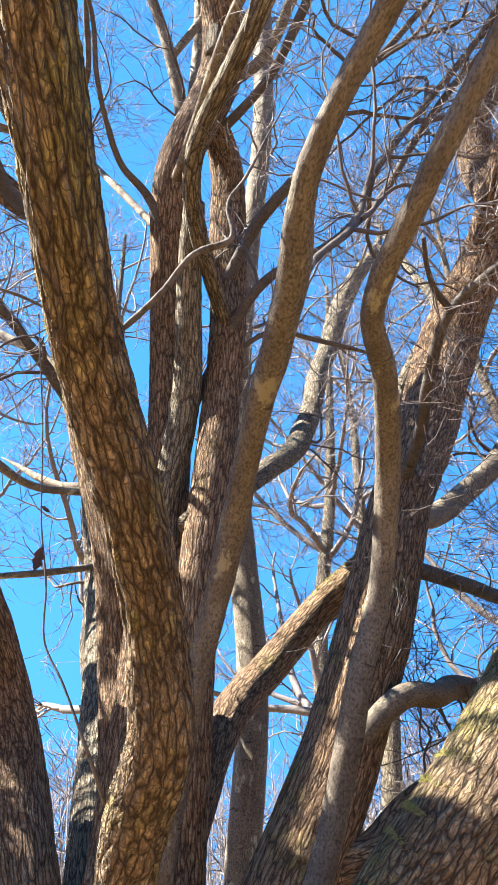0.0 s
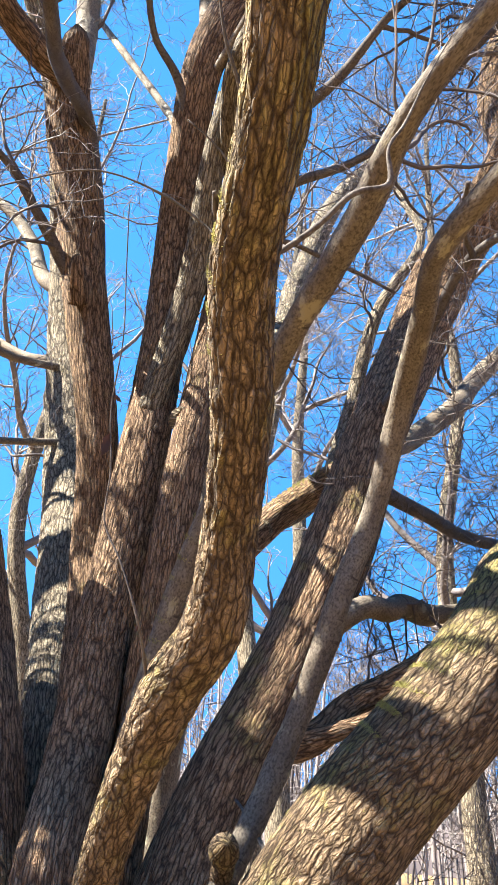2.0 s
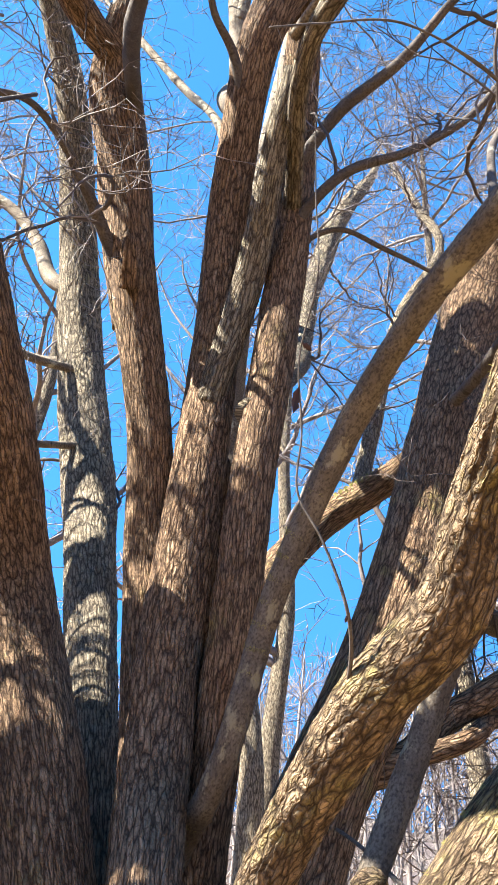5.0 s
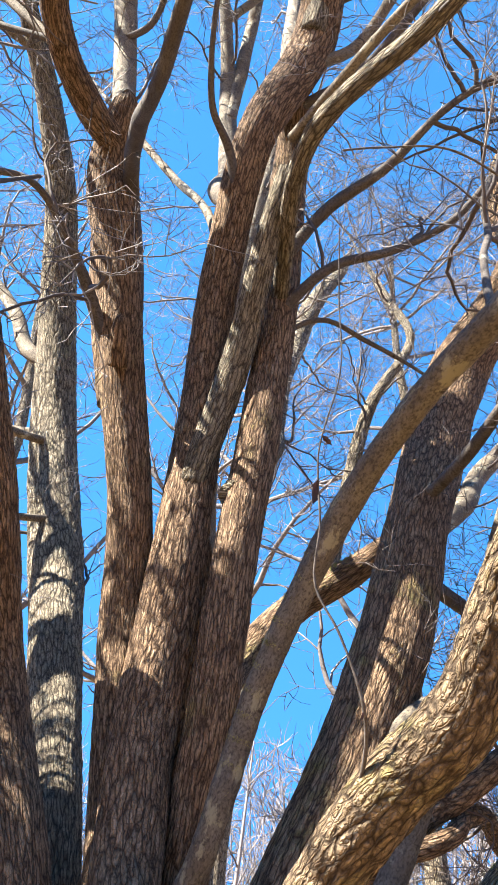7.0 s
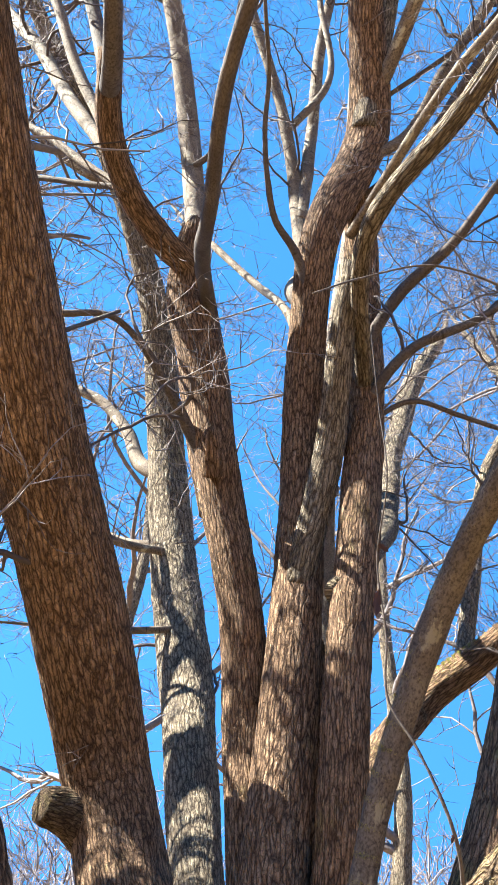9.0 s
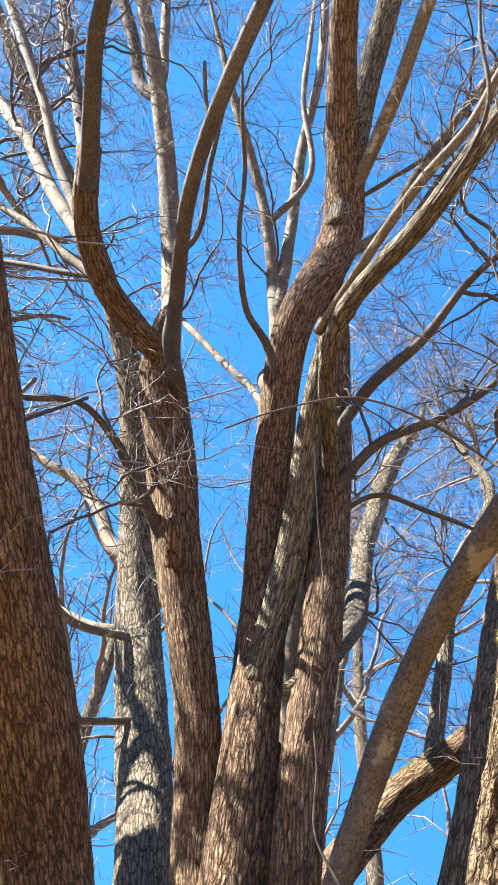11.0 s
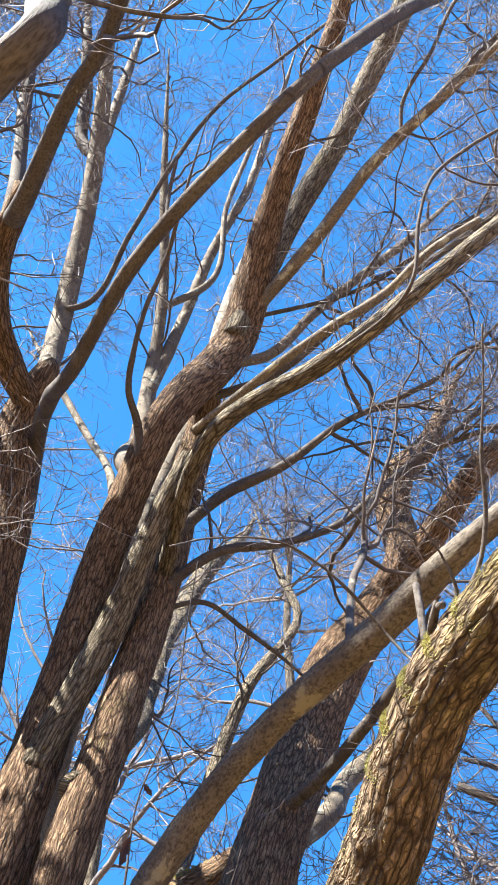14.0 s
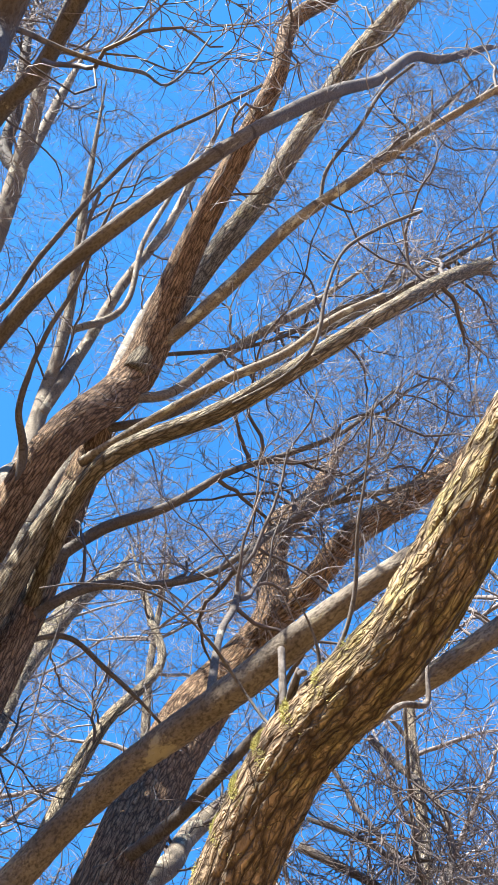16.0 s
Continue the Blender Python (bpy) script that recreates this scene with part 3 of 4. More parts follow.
limb("R1", "branch", stem_d, BARK_YOUNG, [(-0.0527, 3.9503, 5.3428, 0.0407), (0.164, 3.7055, 5.6534, 0.0386), (0.4327, 3.445, 5.8321, 0.0328), (0.7044, 3.113, 6.1273, 0.0248), (1.055, 2.852, 6.3999, 0.0199), (1.3339, 2.6307, 6.6651, 0.0164), (1.5424, 2.3567, 7.0182, 0.0095), (1.7852, 2.1236, 7.455, 0.003)], **thin)
limb("D1", "branch", stem_d, BARK_PALE, [(-0.0617, 3.9481, 4.9796, 0.057), (-0.2197, 2.9323, 5.1655, 0.0541), (0.081, 2.1146, 5.0697, 0.0509), (0.5255, 1.4906, 5.6456, 0.0466), (1.1295, 1.3334, 6.8221, 0.0479), (1.8252, 1.3968, 8.2218, 0.0594), (2.538, 1.5509, 9.7549, 0.0748), (3.0698, 1.676, 11.0249, 0.0436), (3.6118, 1.7909, 12.2926, 0.0123)], **mid)
limb("D1b", "branch", stem_d, BARK_LICHEN, [(-0.3109, 3.0051, 5.1992, 0.0279), (-0.1897, 2.6903, 5.2501, 0.028), (-0.098, 2.4181, 5.2562, 0.0277), (0.0284, 2.0868, 5.2519, 0.0247), (0.2222, 1.8505, 5.4301, 0.0234), (0.3246, 1.6399, 5.5844, 0.0215), (0.5673, 1.4412, 5.9178, 0.0186)], **thin)
limb("C2", "branch", stem_c, BARK_PALE, [(-0.0989, 3.3943, 6.9997, 0.1028), (0.0512, 2.8008, 8.451, 0.1052), (0.208, 2.326, 9.3946, 0.1061), (0.2733, 1.7081, 10.2267, 0.111), (0.3425, 0.9723, 11.0086, 0.1139), (0.5158, 0.1522, 11.7845, 0.0999), (0.6637, -0.5264, 12.5256, 0.0581), (0.8172, -1.2061, 13.2588, 0.0164)], **mid)
limb("C3", "branch", stem_c, BARK_LICHEN, [(-0.0588, 3.4129, 7.2432, 0.0527), (0.1616, 2.647, 7.592, 0.0529), (0.3389, 1.9503, 8.0116, 0.0483), (0.6253, 1.354, 8.4042, 0.0396), (0.9091, 0.7982, 8.8126, 0.0305), (1.2292, 0.2767, 9.237, 0.0305), (1.8036, -0.5813, 10.0703, 0.0174), (2.3896, -1.4382, 10.9133, 0.0044)], **thin)
limb("Z1", "branch", stem_c, BARK_LICHEN, [(-0.4106, 3.7607, 5.5055, 0.0793), (-0.4822, 4.282, 6.2454, 0.0749), (-0.3688, 4.6744, 6.9823, 0.0815), (-0.4287, 4.749, 7.9472, 0.0741), (-0.6448, 4.448, 9.1051, 0.0559), (-1.124, 3.887, 10.394, 0.0468), (-1.44, 3.528, 11.388, 0.0269), (-1.752, 3.156, 12.367, 0.008)], **thin)
limb("Z2", "branch", stem_c, BARK_LICHEN, [(-0.4068, 4.7356, 7.7611, 0.0612), (-0.3398, 4.581, 9.0348, 0.0629), (-0.2979, 4.3063, 10.2755, 0.0567), (-0.1695, 3.9436, 11.5221, 0.0517), (-0.1818, 3.5108, 12.8006, 0.0518), (-0.195, 3.194, 13.847, 0.0299), (-0.229, 2.867, 14.901, 0.008)], **thin)
limb("BL", "branch", stem_b, BARK_GREY, [(-0.9375, 4.365, 4.222, 0.0551), (-1.0431, 4.2556, 4.7542, 0.0937), (-1.1591, 4.1198, 5.3084, 0.0955), (-1.2095, 3.8548, 5.7771, 0.091), (-1.4101, 3.5149, 5.6974, 0.0896), (-1.5789, 3.156, 5.6261, 0.0812), (-1.6732, 2.7509, 5.6309, 0.0739), (-1.6625, 2.3856, 5.7436, 0.0703)], **mid)
limb("BL1", "branch", stem_b, BARK_YOUNG, [(-1.6703, 2.5798, 5.6684, 0.0539), (-1.6291, 2.4066, 5.557, 0.0516), (-1.5927, 2.0653, 5.4947, 0.0444), (-1.5559, 1.7282, 5.4505, 0.0409), (-1.4886, 1.4346, 5.3909, 0.0353), (-1.4816, 1.1911, 5.3471, 0.0375), (-1.5005, 0.233, 5.1651, 0.0222), (-1.5094, -0.725, 4.993, 0.0058)], **thin)
limb("BL2", "branch", stem_b, BARK_YOUNG, [(-1.6669, 2.8112, 5.6106, 0.0502), (-1.8804, 2.8197, 6.5817, 0.0488), (-2.1629, 2.7451, 7.5238, 0.0481), (-2.4396, 2.6555, 8.4553, 0.0542), (-2.7113, 2.5617, 9.3711, 0.0612), (-2.964, 2.502, 10.434, 0.0351), (-3.214, 2.442, 11.504, 0.01)], **thin)
limb("BM", "branch", stem_b, BARK_LICHEN, [(-0.9153, 4.312, 4.2481, 0.0334), (-1.0237, 4.2599, 4.7449, 0.0557), (-1.1428, 4.1831, 5.295, 0.0794), (-1.188, 3.9502, 5.7923, 0.076), (-1.2906, 4.1103, 6.8669, 0.0843), (-1.4573, 4.0343, 7.9151, 0.09), (-1.6746, 3.6666, 8.9028, 0.0866), (-1.9912, 3.1864, 9.9431, 0.0743), (-2.3004, 2.7573, 10.9078, 0.0432), (-2.554, 2.3672, 11.8977, 0.0122)], **mid)
limb("BR", "branch", stem_b, BARK_YOUNG, [(-0.8475, 4.2022, 4.5833, 0.0366), (-0.9339, 4.0616, 5.0284, 0.0433), (-1.0558, 3.9215, 5.4907, 0.049), (-1.0891, 3.0395, 4.9675, 0.0441), (-1.0276, 2.4206, 4.4908, 0.0343), (-0.9595, 1.676, 4.3175, 0.0288), (-0.7644, 1.1029, 4.5006, 0.0272), (-0.4817, 0.8037, 5.3113, 0.0316), (-0.1209, 0.6746, 6.497, 0.0299), (0.2328, 0.5263, 8.0234, 0.0347), (0.7674, 0.4436, 9.7429, 0.0392), (1.3533, 0.254, 11.6102, 0.0392), (1.9839, 0.0134, 13.5402, 0.0392), (2.2458, -0.0645, 14.3268, 0.0226), (2.498, -0.1425, 15.1121, 0.0061)], **thin)
limb("OV", "branch", stem_w, BARK_YOUNG, [(-2.5207, 3.5334, 2.8611, 0.0544), (-1.9718, 1.6478, 2.6165, 0.0381), (-1.4429, 1.0622, 2.592, 0.0308), (-1.2197, 0.7837, 2.6464, 0.0245), (-1.2054, 0.7374, 2.6517, 0.0251), (-1.18, 0.684, 2.665, 0.0243), (-1.219, 0.671, 2.901, 0.0296), (-1.219, 0.541, 2.921, 0.0171), (-1.219, 0.421, 2.931, 0.0046)], **thin)
limb("E2", "branch", stem_e, BARK_GREY, [(1.9232, 4.489, 6.2893, 0.1056), (1.902, 3.8394, 6.2529, 0.1082), (2.0716, 3.3201, 6.6973, 0.1127), (2.4473, 2.919, 7.1313, 0.1113), (2.8092, 2.5231, 7.6128, 0.1128), (3.2846, 1.9192, 8.469, 0.0659), (3.7479, 1.3247, 9.3186, 0.0177)], **mid)

limb("CR", "branch", stem_c, BARK_PALE, [(-0.4159, 4.1604, 3.6771, 0.0841), (-0.2772, 3.887, 4.5375, 0.0879), (-0.2674, 3.6877, 4.815, 0.081), (-0.2579, 3.4992, 5.0896, 0.0741), (-0.2284, 3.3006, 5.3633, 0.064)], **big)
limb("BT", "branch", stem_b, BARK_YOUNG, [(-0.8436, 4.2891, 4.2322, 0.0375), (-1.1097, 4.0678, 4.6361, 0.0356), (-1.2608, 3.8455, 4.7681, 0.0293), (-1.4121, 3.6645, 4.8879, 0.0232), (-1.5755, 3.4928, 4.9114, 0.0189), (-1.864, 3.469, 4.876, 0.0179), (-2.264, 3.429, 4.876, 0.0099), (-2.654, 3.389, 4.866, 0.003)], **thin)
limb("AB", "branch", stem_a, BARK_LICHEN, [(-1.423, 6.973, 6.402, 0.0822), (-1.795, 7.286, 6.778, 0.0783), (-2.026, 7.476, 7.351, 0.0732), (-2.393, 7.605, 7.864, 0.0631), (-2.886, 7.772, 8.254, 0.0569), (-3.458, 7.983, 8.821, 0.0329), (-3.988, 8.233, 9.361, 0.009)], **thin)
limb("AC", "branch", stem_a, BARK_LICHEN, [(-1.1026, 6.4246, 4.4863, 0.0282), (-1.5582, 6.0807, 4.2604, 0.0271), (-1.8588, 5.8728, 4.1416, 0.0225), (-2.1201, 5.6061, 4.019, 0.0133), (-2.381, 5.3435, 3.8945, 0.0041)], **thin)
limb("AD", "branch", stem_a, BARK_LICHEN, [(-1.265, 6.832, 5.431, 0.0372), (-1.798, 6.287, 5.196, 0.0351), (-1.999, 5.641, 5.084, 0.0353), (-2.089, 5.165, 4.984, 0.0199), (-2.183, 4.79, 4.934, 0.006)], **thin)
limb("AE", "branch", stem_a, BARK_LICHEN, [(-1.285, 6.876, 5.571, 0.0412), (-1.755, 7.22, 5.746, 0.0392), (-2.11, 7.453, 5.999, 0.039), (-2.397, 7.658, 6.266, 0.023), (-2.671, 7.866, 6.519, 0.006)], **thin)
limb("AT", "branch", stem_a, BARK_LICHEN, [(-2.4368, 5.7416, 9.4915, 0.046), (-2.8151, 5.5702, 9.5061, 0.044), (-3.2594, 5.2748, 9.6177, 0.0369), (-3.6254, 4.9489, 9.8196, 0.0369), (-3.8992, 4.7064, 10.0118, 0.0209), (-4.183, 4.474, 10.214, 0.006)], **thin)
limb("D2", "branch", stem_d, BARK_YOUNG, [(-0.1001, 3.6701, 6.542, 0.0354), (0.2252, 3.3715, 6.6812, 0.0333), (0.5655, 2.927, 7.1075, 0.0318), (0.9425, 2.5424, 7.5829, 0.0305), (1.3252, 2.1557, 8.0824, 0.0305), (1.698, 1.766, 8.594, 0.0305), (2.186, 1.312, 9.41, 0.0177), (2.706, 0.832, 10.22, 0.0049)], **thin)
limb("C4", "branch", stem_c, BARK_YOUNG, [(-0.064, 3.3658, 7.2894, 0.019), (0.691, 2.8864, 7.7066, 0.0178), (1.279, 2.3629, 8.4217, 0.0178), (1.8474, 1.7917, 9.1586, 0.0177), (2.2352, 1.4229, 9.7533, 0.0098), (2.64, 1.044, 10.326, 0.003)], **thin)
limb("C5", "branch", stem_c, BARK_YOUNG, [(0.4819, 1.6432, 8.202, 0.0317), (0.615, 1.5784, 8.692, 0.0297), (0.879, 1.2136, 9.395, 0.0287), (1.1512, 0.8536, 10.082, 0.0287), (1.3816, 0.5503, 10.798, 0.0168), (1.633, 0.219, 11.5, 0.005)], **thin)
limb("C6", "branch", stem_c, BARK_YOUNG, [(0.422, 1.7546, 8.1138, 0.0168), (0.3475, 1.6087, 8.3186, 0.0159), (0.397, 1.2208, 8.7104, 0.0159), (0.4266, 0.8893, 9.1136, 0.0149), (0.5653, 0.6061, 9.4933, 0.0139)], **thin)
limb("D3", "branch", stem_d, BARK_YOUNG, [(0.0454, 2.2505, 5.1071, 0.009), (0.1221, 1.5279, 4.8988, 0.0087), (0.0807, 1.3893, 5.1845, 0.0088), (0.0986, 1.2634, 5.4705, 0.0088), (0.2288, 1.1232, 5.7138, 0.0088), (0.401, 0.962, 5.924, 0.0088)], **thin)
limb("OT", "branch", stem_w, BARK_YOUNG, [(-1.219, 0.682, 2.899, 0.0045), (-1.207, 0.678, 2.935, 0.0045), (-1.14, 0.68, 3.032, 0.0044), (-1.072, 0.654, 3.021, 0.0031), (-1.025, 0.653, 3.13, 0.0031), (-0.988, 0.67, 3.223, 0.002), (-0.967, 0.611, 3.39, 0.0021), (-0.967, 0.596, 3.425, 0.0011), (-0.967, 0.584, 3.444, 0)], **thin)
limb("BS", "branch", stem_b, BARK_YOUNG, [(-1.3604, 4.0321, 7.3555, 0.0261), (-1.2533, 3.9903, 7.4506, 0.0251), (-1.1462, 3.4606, 7.9908, 0.0229), (-1.0711, 2.9779, 8.6053, 0.0209), (-0.9201, 2.5215, 9.1811, 0.0179), (-0.625, 2.114, 9.742, 0.0159), (-0.335, 1.705, 10.306, 0.0159), (-0.15, 1.435, 10.724, 0.009), (0.035, 1.173, 11.154, 0.003)], **thin)
limb("BU", "branch", stem_b, BARK_YOUNG, [(-0.9249, 1.5903, 4.359, 0.0077), (-0.9639, 1.563, 4.5378, 0.0077), (-0.995, 1.4866, 4.7225, 0.0078)], **thin)
limb("MT", "branch", stem_c, BARK_YOUNG, [(-0.1809, 4.033, 4.5895, 0.0172), (0.281, 3.9735, 4.9434, 0.0162), (0.522, 4.011, 4.9012, 0.0152), (0.7742, 4.044, 4.8489, 0.0131), (1.0286, 4.0755, 4.7685, 0.0101)], **thin)
fine = dict(step=0.004, rough=0.001, lumps=0.15, smooth=True)
limb("VN", "shoot", stem_n, BARK_YOUNG, [(-0.259, 2.435, 1.716, 0.0042), (-0.35, 2.036, 1.999, 0.0039), (-0.405, 2.021, 2.117, 0.0028), (-0.46, 2.024, 2.217, 0.0026), (-0.465, 1.988, 2.344, 0.0024), (-0.488, 1.944, 2.505, 0.0022), (-0.481, 1.831, 2.657, 0.002), (-0.501, 1.791, 2.847, 0.0018), (-0.521, 1.741, 3.033, 0.0017)], "thin hanging shoot with withered leaves", **fine)
limb("SP1", "shoot", stem_n, BARK_YOUNG, [(-0.2891, 1.1685, 2.4795, 0.0067), (-0.2985, 1.1615, 2.5433, 0.0067), (-0.297, 1.1698, 2.6202, 0.0064)], **fine)
limb("NL", "shoot", stem_n, BARK_YOUNG, [(-0.2885, 1.1876, 2.4753, 0.0023), (-0.2796, 1.2269, 2.5088, 0.0023), (-0.313, 1.2455, 2.5594, 0.0023), (-0.4003, 1.2276, 2.6042, 0.0021), (-0.5362, 1.201, 2.6173, 0.0018), (-0.6657, 1.1904, 2.5517, 0.0015), (-0.7445, 1.1501, 2.4557, 0.0012)], "long thin bare shoot", **fine)
limb("SP2", "shoot", stem_n, BARK_YOUNG, [(-0.2891, 1.1623, 2.4812, 0.0046), (-0.3142, 1.1171, 2.4957, 0.0045), (-0.3196, 1.0929, 2.5148, 0.0041)], **fine)
limb("SP3", "shoot", stem_n, BARK_YOUNG, [(-0.2907, 1.1037, 2.4944, 0.0038), (-0.2817, 1.0267, 2.5544, 0.0038), (-0.2967, 0.9757, 2.6144, 0.0038), (-0.3387, 0.9167, 2.6774, 0.0028), (-0.3717, 0.8497, 2.7554, 0.0018), (-0.4167, 0.7767, 2.8224, 0.0018)], **fine)
limb("SP4", "shoot", stem_n, BARK_YOUNG, [(-0.2942, 1.1411, 2.4741, 0.006), (-0.3136, 1.0998, 2.5106, 0.0057), (-0.3179, 1.0815, 2.4985, 0.0058)], "short sawn-off sprout", **fine)
limb("SP5", "shoot", stem_n, BARK_YOUNG, [(-0.2899, 1.1224, 2.4907, 0.0038), (-0.2809, 1.0884, 2.5347, 0.0038), (-0.3239, 1.0604, 2.5837, 0.0018), (-0.3829, 1.0414, 2.6167, 0.0018)], **fine)
limb("NT", "shoot", stem_n, BARK_YOUNG, [(-0.238, 1.201, 2.434, 0.0053), (-0.119, 1.151, 2.532, 0.0054), (-0.061, 1.118, 2.593, 0.0054), (0.006, 1.115, 2.632, 0.0055), (-0.002, 1.096, 2.697, 0.0036), (0.028, 1.098, 2.767, 0.0037), (0.08, 1.103, 2.918, 0.0018), (0.143, 1.101, 3.077, 0.0009)], **fine)
limb("ES", "branch", stem_e, BARK_YOUNG, [(0.9919, 4.2321, 3.9619, 0.0372), (1.0137, 3.7351, 3.9917, 0.0353), (0.9805, 3.3071, 4.0195, 0.0304), (1.0229, 2.9368, 4.1373, 0.0233), (1.2289, 2.6164, 4.1901, 0.0163), (1.268, 2.129, 4.119, 0.0085), (1.478, 1.779, 4.189, 0.0028)], **thin)
limb("ET", "branch", stem_e, BARK_YOUNG, [(1.0264, 2.9268, 4.1397, 0.0193), (1.0108, 2.8913, 4.1178, 0.0182), (0.9112, 2.7489, 4.1029, 0.0151), (0.8445, 2.5979, 4.1015, 0.0111), (0.7998, 2.4415, 4.1008, 0.011)], **thin)
limb("GT", "branch", stem_g, BARK_YOUNG, [(0.1638, 2.1447, 3.3063, 0.0163), (0.3121, 2.3662, 3.8657, 0.0157), (0.5684, 2.6688, 4.4431, 0.0181), (0.7346, 2.8781, 5.0413, 0.0183), (1.1088, 2.979, 5.7721, 0.0196), (1.569, 2.861, 6.432, 0.0185), (1.737, 2.776, 6.711, 0.01), (1.89, 2.678, 6.96, 0.0029)], **thin)
limb("ER1", "branch", stem_e, BARK_LICHEN, [(0.9664, 4.2047, 3.8894, 0.0848), (1.3025, 4.936, 4.1148, 0.0809), (1.9425, 5.3794, 4.7471, 0.085), (2.4085, 5.8484, 5.4177, 0.0815), (3.4256, 5.813, 6.5604, 0.0812), (4.0945, 5.7314, 7.2041, 0.0471), (4.7686, 5.6835, 7.8573, 0.0128)], **thin)
limb("ER2", "branch", stem_e, BARK_YOUNG, [(0.8173, 4.1059, 3.4141, 0.0448), (1.329, 4.4165, 3.3926, 0.0427), (1.7027, 4.808, 3.4561, 0.0417), (2.1274, 5.175, 3.5614, 0.0407), (2.6772, 5.6635, 3.7817, 0.0238), (3.217, 6.152, 4.012, 0.007)], **thin)
limb("ER3", "branch", stem_e, BARK_GREY, [(0.255, 4.033, 1.868, 0.0826), (0.588, 4.004, 1.984, 0.0788), (0.781, 4.078, 2.165, 0.0753), (1.009, 4.109, 2.3, 0.0705), (1.24, 4.133, 2.466, 0.0678), (2.03, 4.213, 3.166, 0.0393), (2.83, 4.283, 3.866, 0.0108)], **mid)
limb("ER4", "branch", stem_e, BARK_GREY, [(0.343, 4.023, 1.896, 0.0476), (0.843, 3.937, 2.079, 0.0458), (1.097, 4.218, 2.224, 0.047), (1.369, 4.492, 2.307, 0.0482), (1.605, 4.799, 2.261, 0.0482), (2.227, 5.571, 2.213, 0.0276), (2.857, 6.341, 2.183, 0.0079)], **mid)
limb("QA", "branch", stem_e, BARK_YOUNG, [(1.594, 3.431, 3.948, 0.0248), (1.728, 3.306, 3.853, 0.0227), (1.951, 3.289, 3.835, 0.0218), (2.188, 3.299, 3.802, 0.0199), (2.928, 3.269, 3.742, 0.0114), (3.668, 3.249, 3.692, 0.0028)], **thin)
limb("QB", "branch", stem_e, BARK_YOUNG, [(1.956, 3.224, 4.662, 0.0229), (1.997, 3.079, 4.432, 0.0228), (2.012, 2.917, 4.226, 0.0199), (2.013, 2.801, 4.016, 0.017), (1.963, 2.745, 3.798, 0.0141), (1.877, 2.731, 3.572, 0.0141), (1.777, 2.731, 3.372, 0.0084), (1.687, 2.721, 3.162, 0.0019)], **thin)
limb("QC", "branch", stem_e, BARK_YOUNG, [(1.505, 2.517, 4.238, 0.0085), (1.627, 2.653, 4.034, 0.0085), (1.76, 2.791, 3.842, 0.0085), (1.908, 2.912, 3.649, 0.0085), (1.988, 2.982, 3.549, 0.0047), (2.068, 3.042, 3.449, 0.0009)], **thin)
limb("QD", "branch", stem_e, BARK_YOUNG, [(1.757, 3.564, 4.226, 0.0133), (1.822, 3.329, 4.072, 0.0133), (1.874, 3.113, 3.891, 0.0132), (1.927, 2.941, 3.69, 0.0122), (1.967, 2.781, 3.52, 0.0075), (2.017, 2.621, 3.36, 0.0019)], **thin)
limb("BL3", "branch", stem_b, BARK_LICHEN, [(-1.6779, 2.7707, 5.5978, 0.0364), (-1.9637, 2.7543, 6.2231, 0.0348), (-2.2115, 2.6738, 6.8694, 0.036), (-2.4839, 2.5763, 7.476, 0.0361), (-2.7589, 2.4807, 8.095, 0.0361), (-3.15, 2.351, 9.101, 0.0211), (-3.54, 2.231, 10.121, 0.006)], **thin)
limb("BL4", "branch", stem_b, BARK_LICHEN, [(-1.6304, 2.9602, 5.6027, 0.0474), (-2.112, 3.1614, 6.5895, 0.0456), (-2.5597, 3.3226, 7.5894, 0.0497), (-3.0226, 3.5528, 8.5464, 0.0517), (-3.4548, 3.7629, 9.5167, 0.0298), (-3.877, 3.973, 10.487, 0.008)], **thin)
limb("BL5", "branch", stem_b, BARK_LICHEN, [(-1.5957, 3.1206, 5.5872, 0.0268), (-1.908, 3.2037, 5.9479, 0.0257), (-2.2023, 3.3048, 6.3466, 0.0257), (-2.5254, 3.4219, 6.7346, 0.0258), (-2.9862, 3.6219, 7.3608, 0.0149), (-3.447, 3.822, 7.997, 0.004)], **thin)
limb("BL6", "branch", stem_b, BARK_YOUNG, [(-1.602, 3.1074, 5.5883, 0.0189), (-1.843, 3.204, 5.7292, 0.0178), (-2.087, 3.2997, 5.8852, 0.0168), (-2.3336, 3.4042, 6.0495, 0.0168), (-2.7348, 3.5846, 6.3452, 0.0099), (-3.126, 3.765, 6.641, 0.003)], **thin)
limb("BM2", "branch", stem_b, BARK_YOUNG, [(-1.7568, 3.5149, 9.1665, 0.0519), (-1.9581, 3.5677, 9.4716, 0.0619), (-2.1584, 3.4015, 10.1447, 0.059), (-2.3891, 3.2413, 10.7998, 0.058), (-2.719, 3.0301, 11.8279, 0.034), (-3.018, 2.859, 12.859, 0.009)], **thin)
limb("BM3", "branch", stem_b, BARK_LICHEN, [(-1.796, 3.4546, 9.2984, 0.0509), (-1.7988, 3.528, 9.6958, 0.0499), (-1.8915, 3.4213, 10.4592, 0.05), (-1.9849, 3.3194, 11.2267, 0.05), (-2.113, 3.1932, 12.3124, 0.029), (-2.248, 3.078, 13.386, 0.008)], **thin)
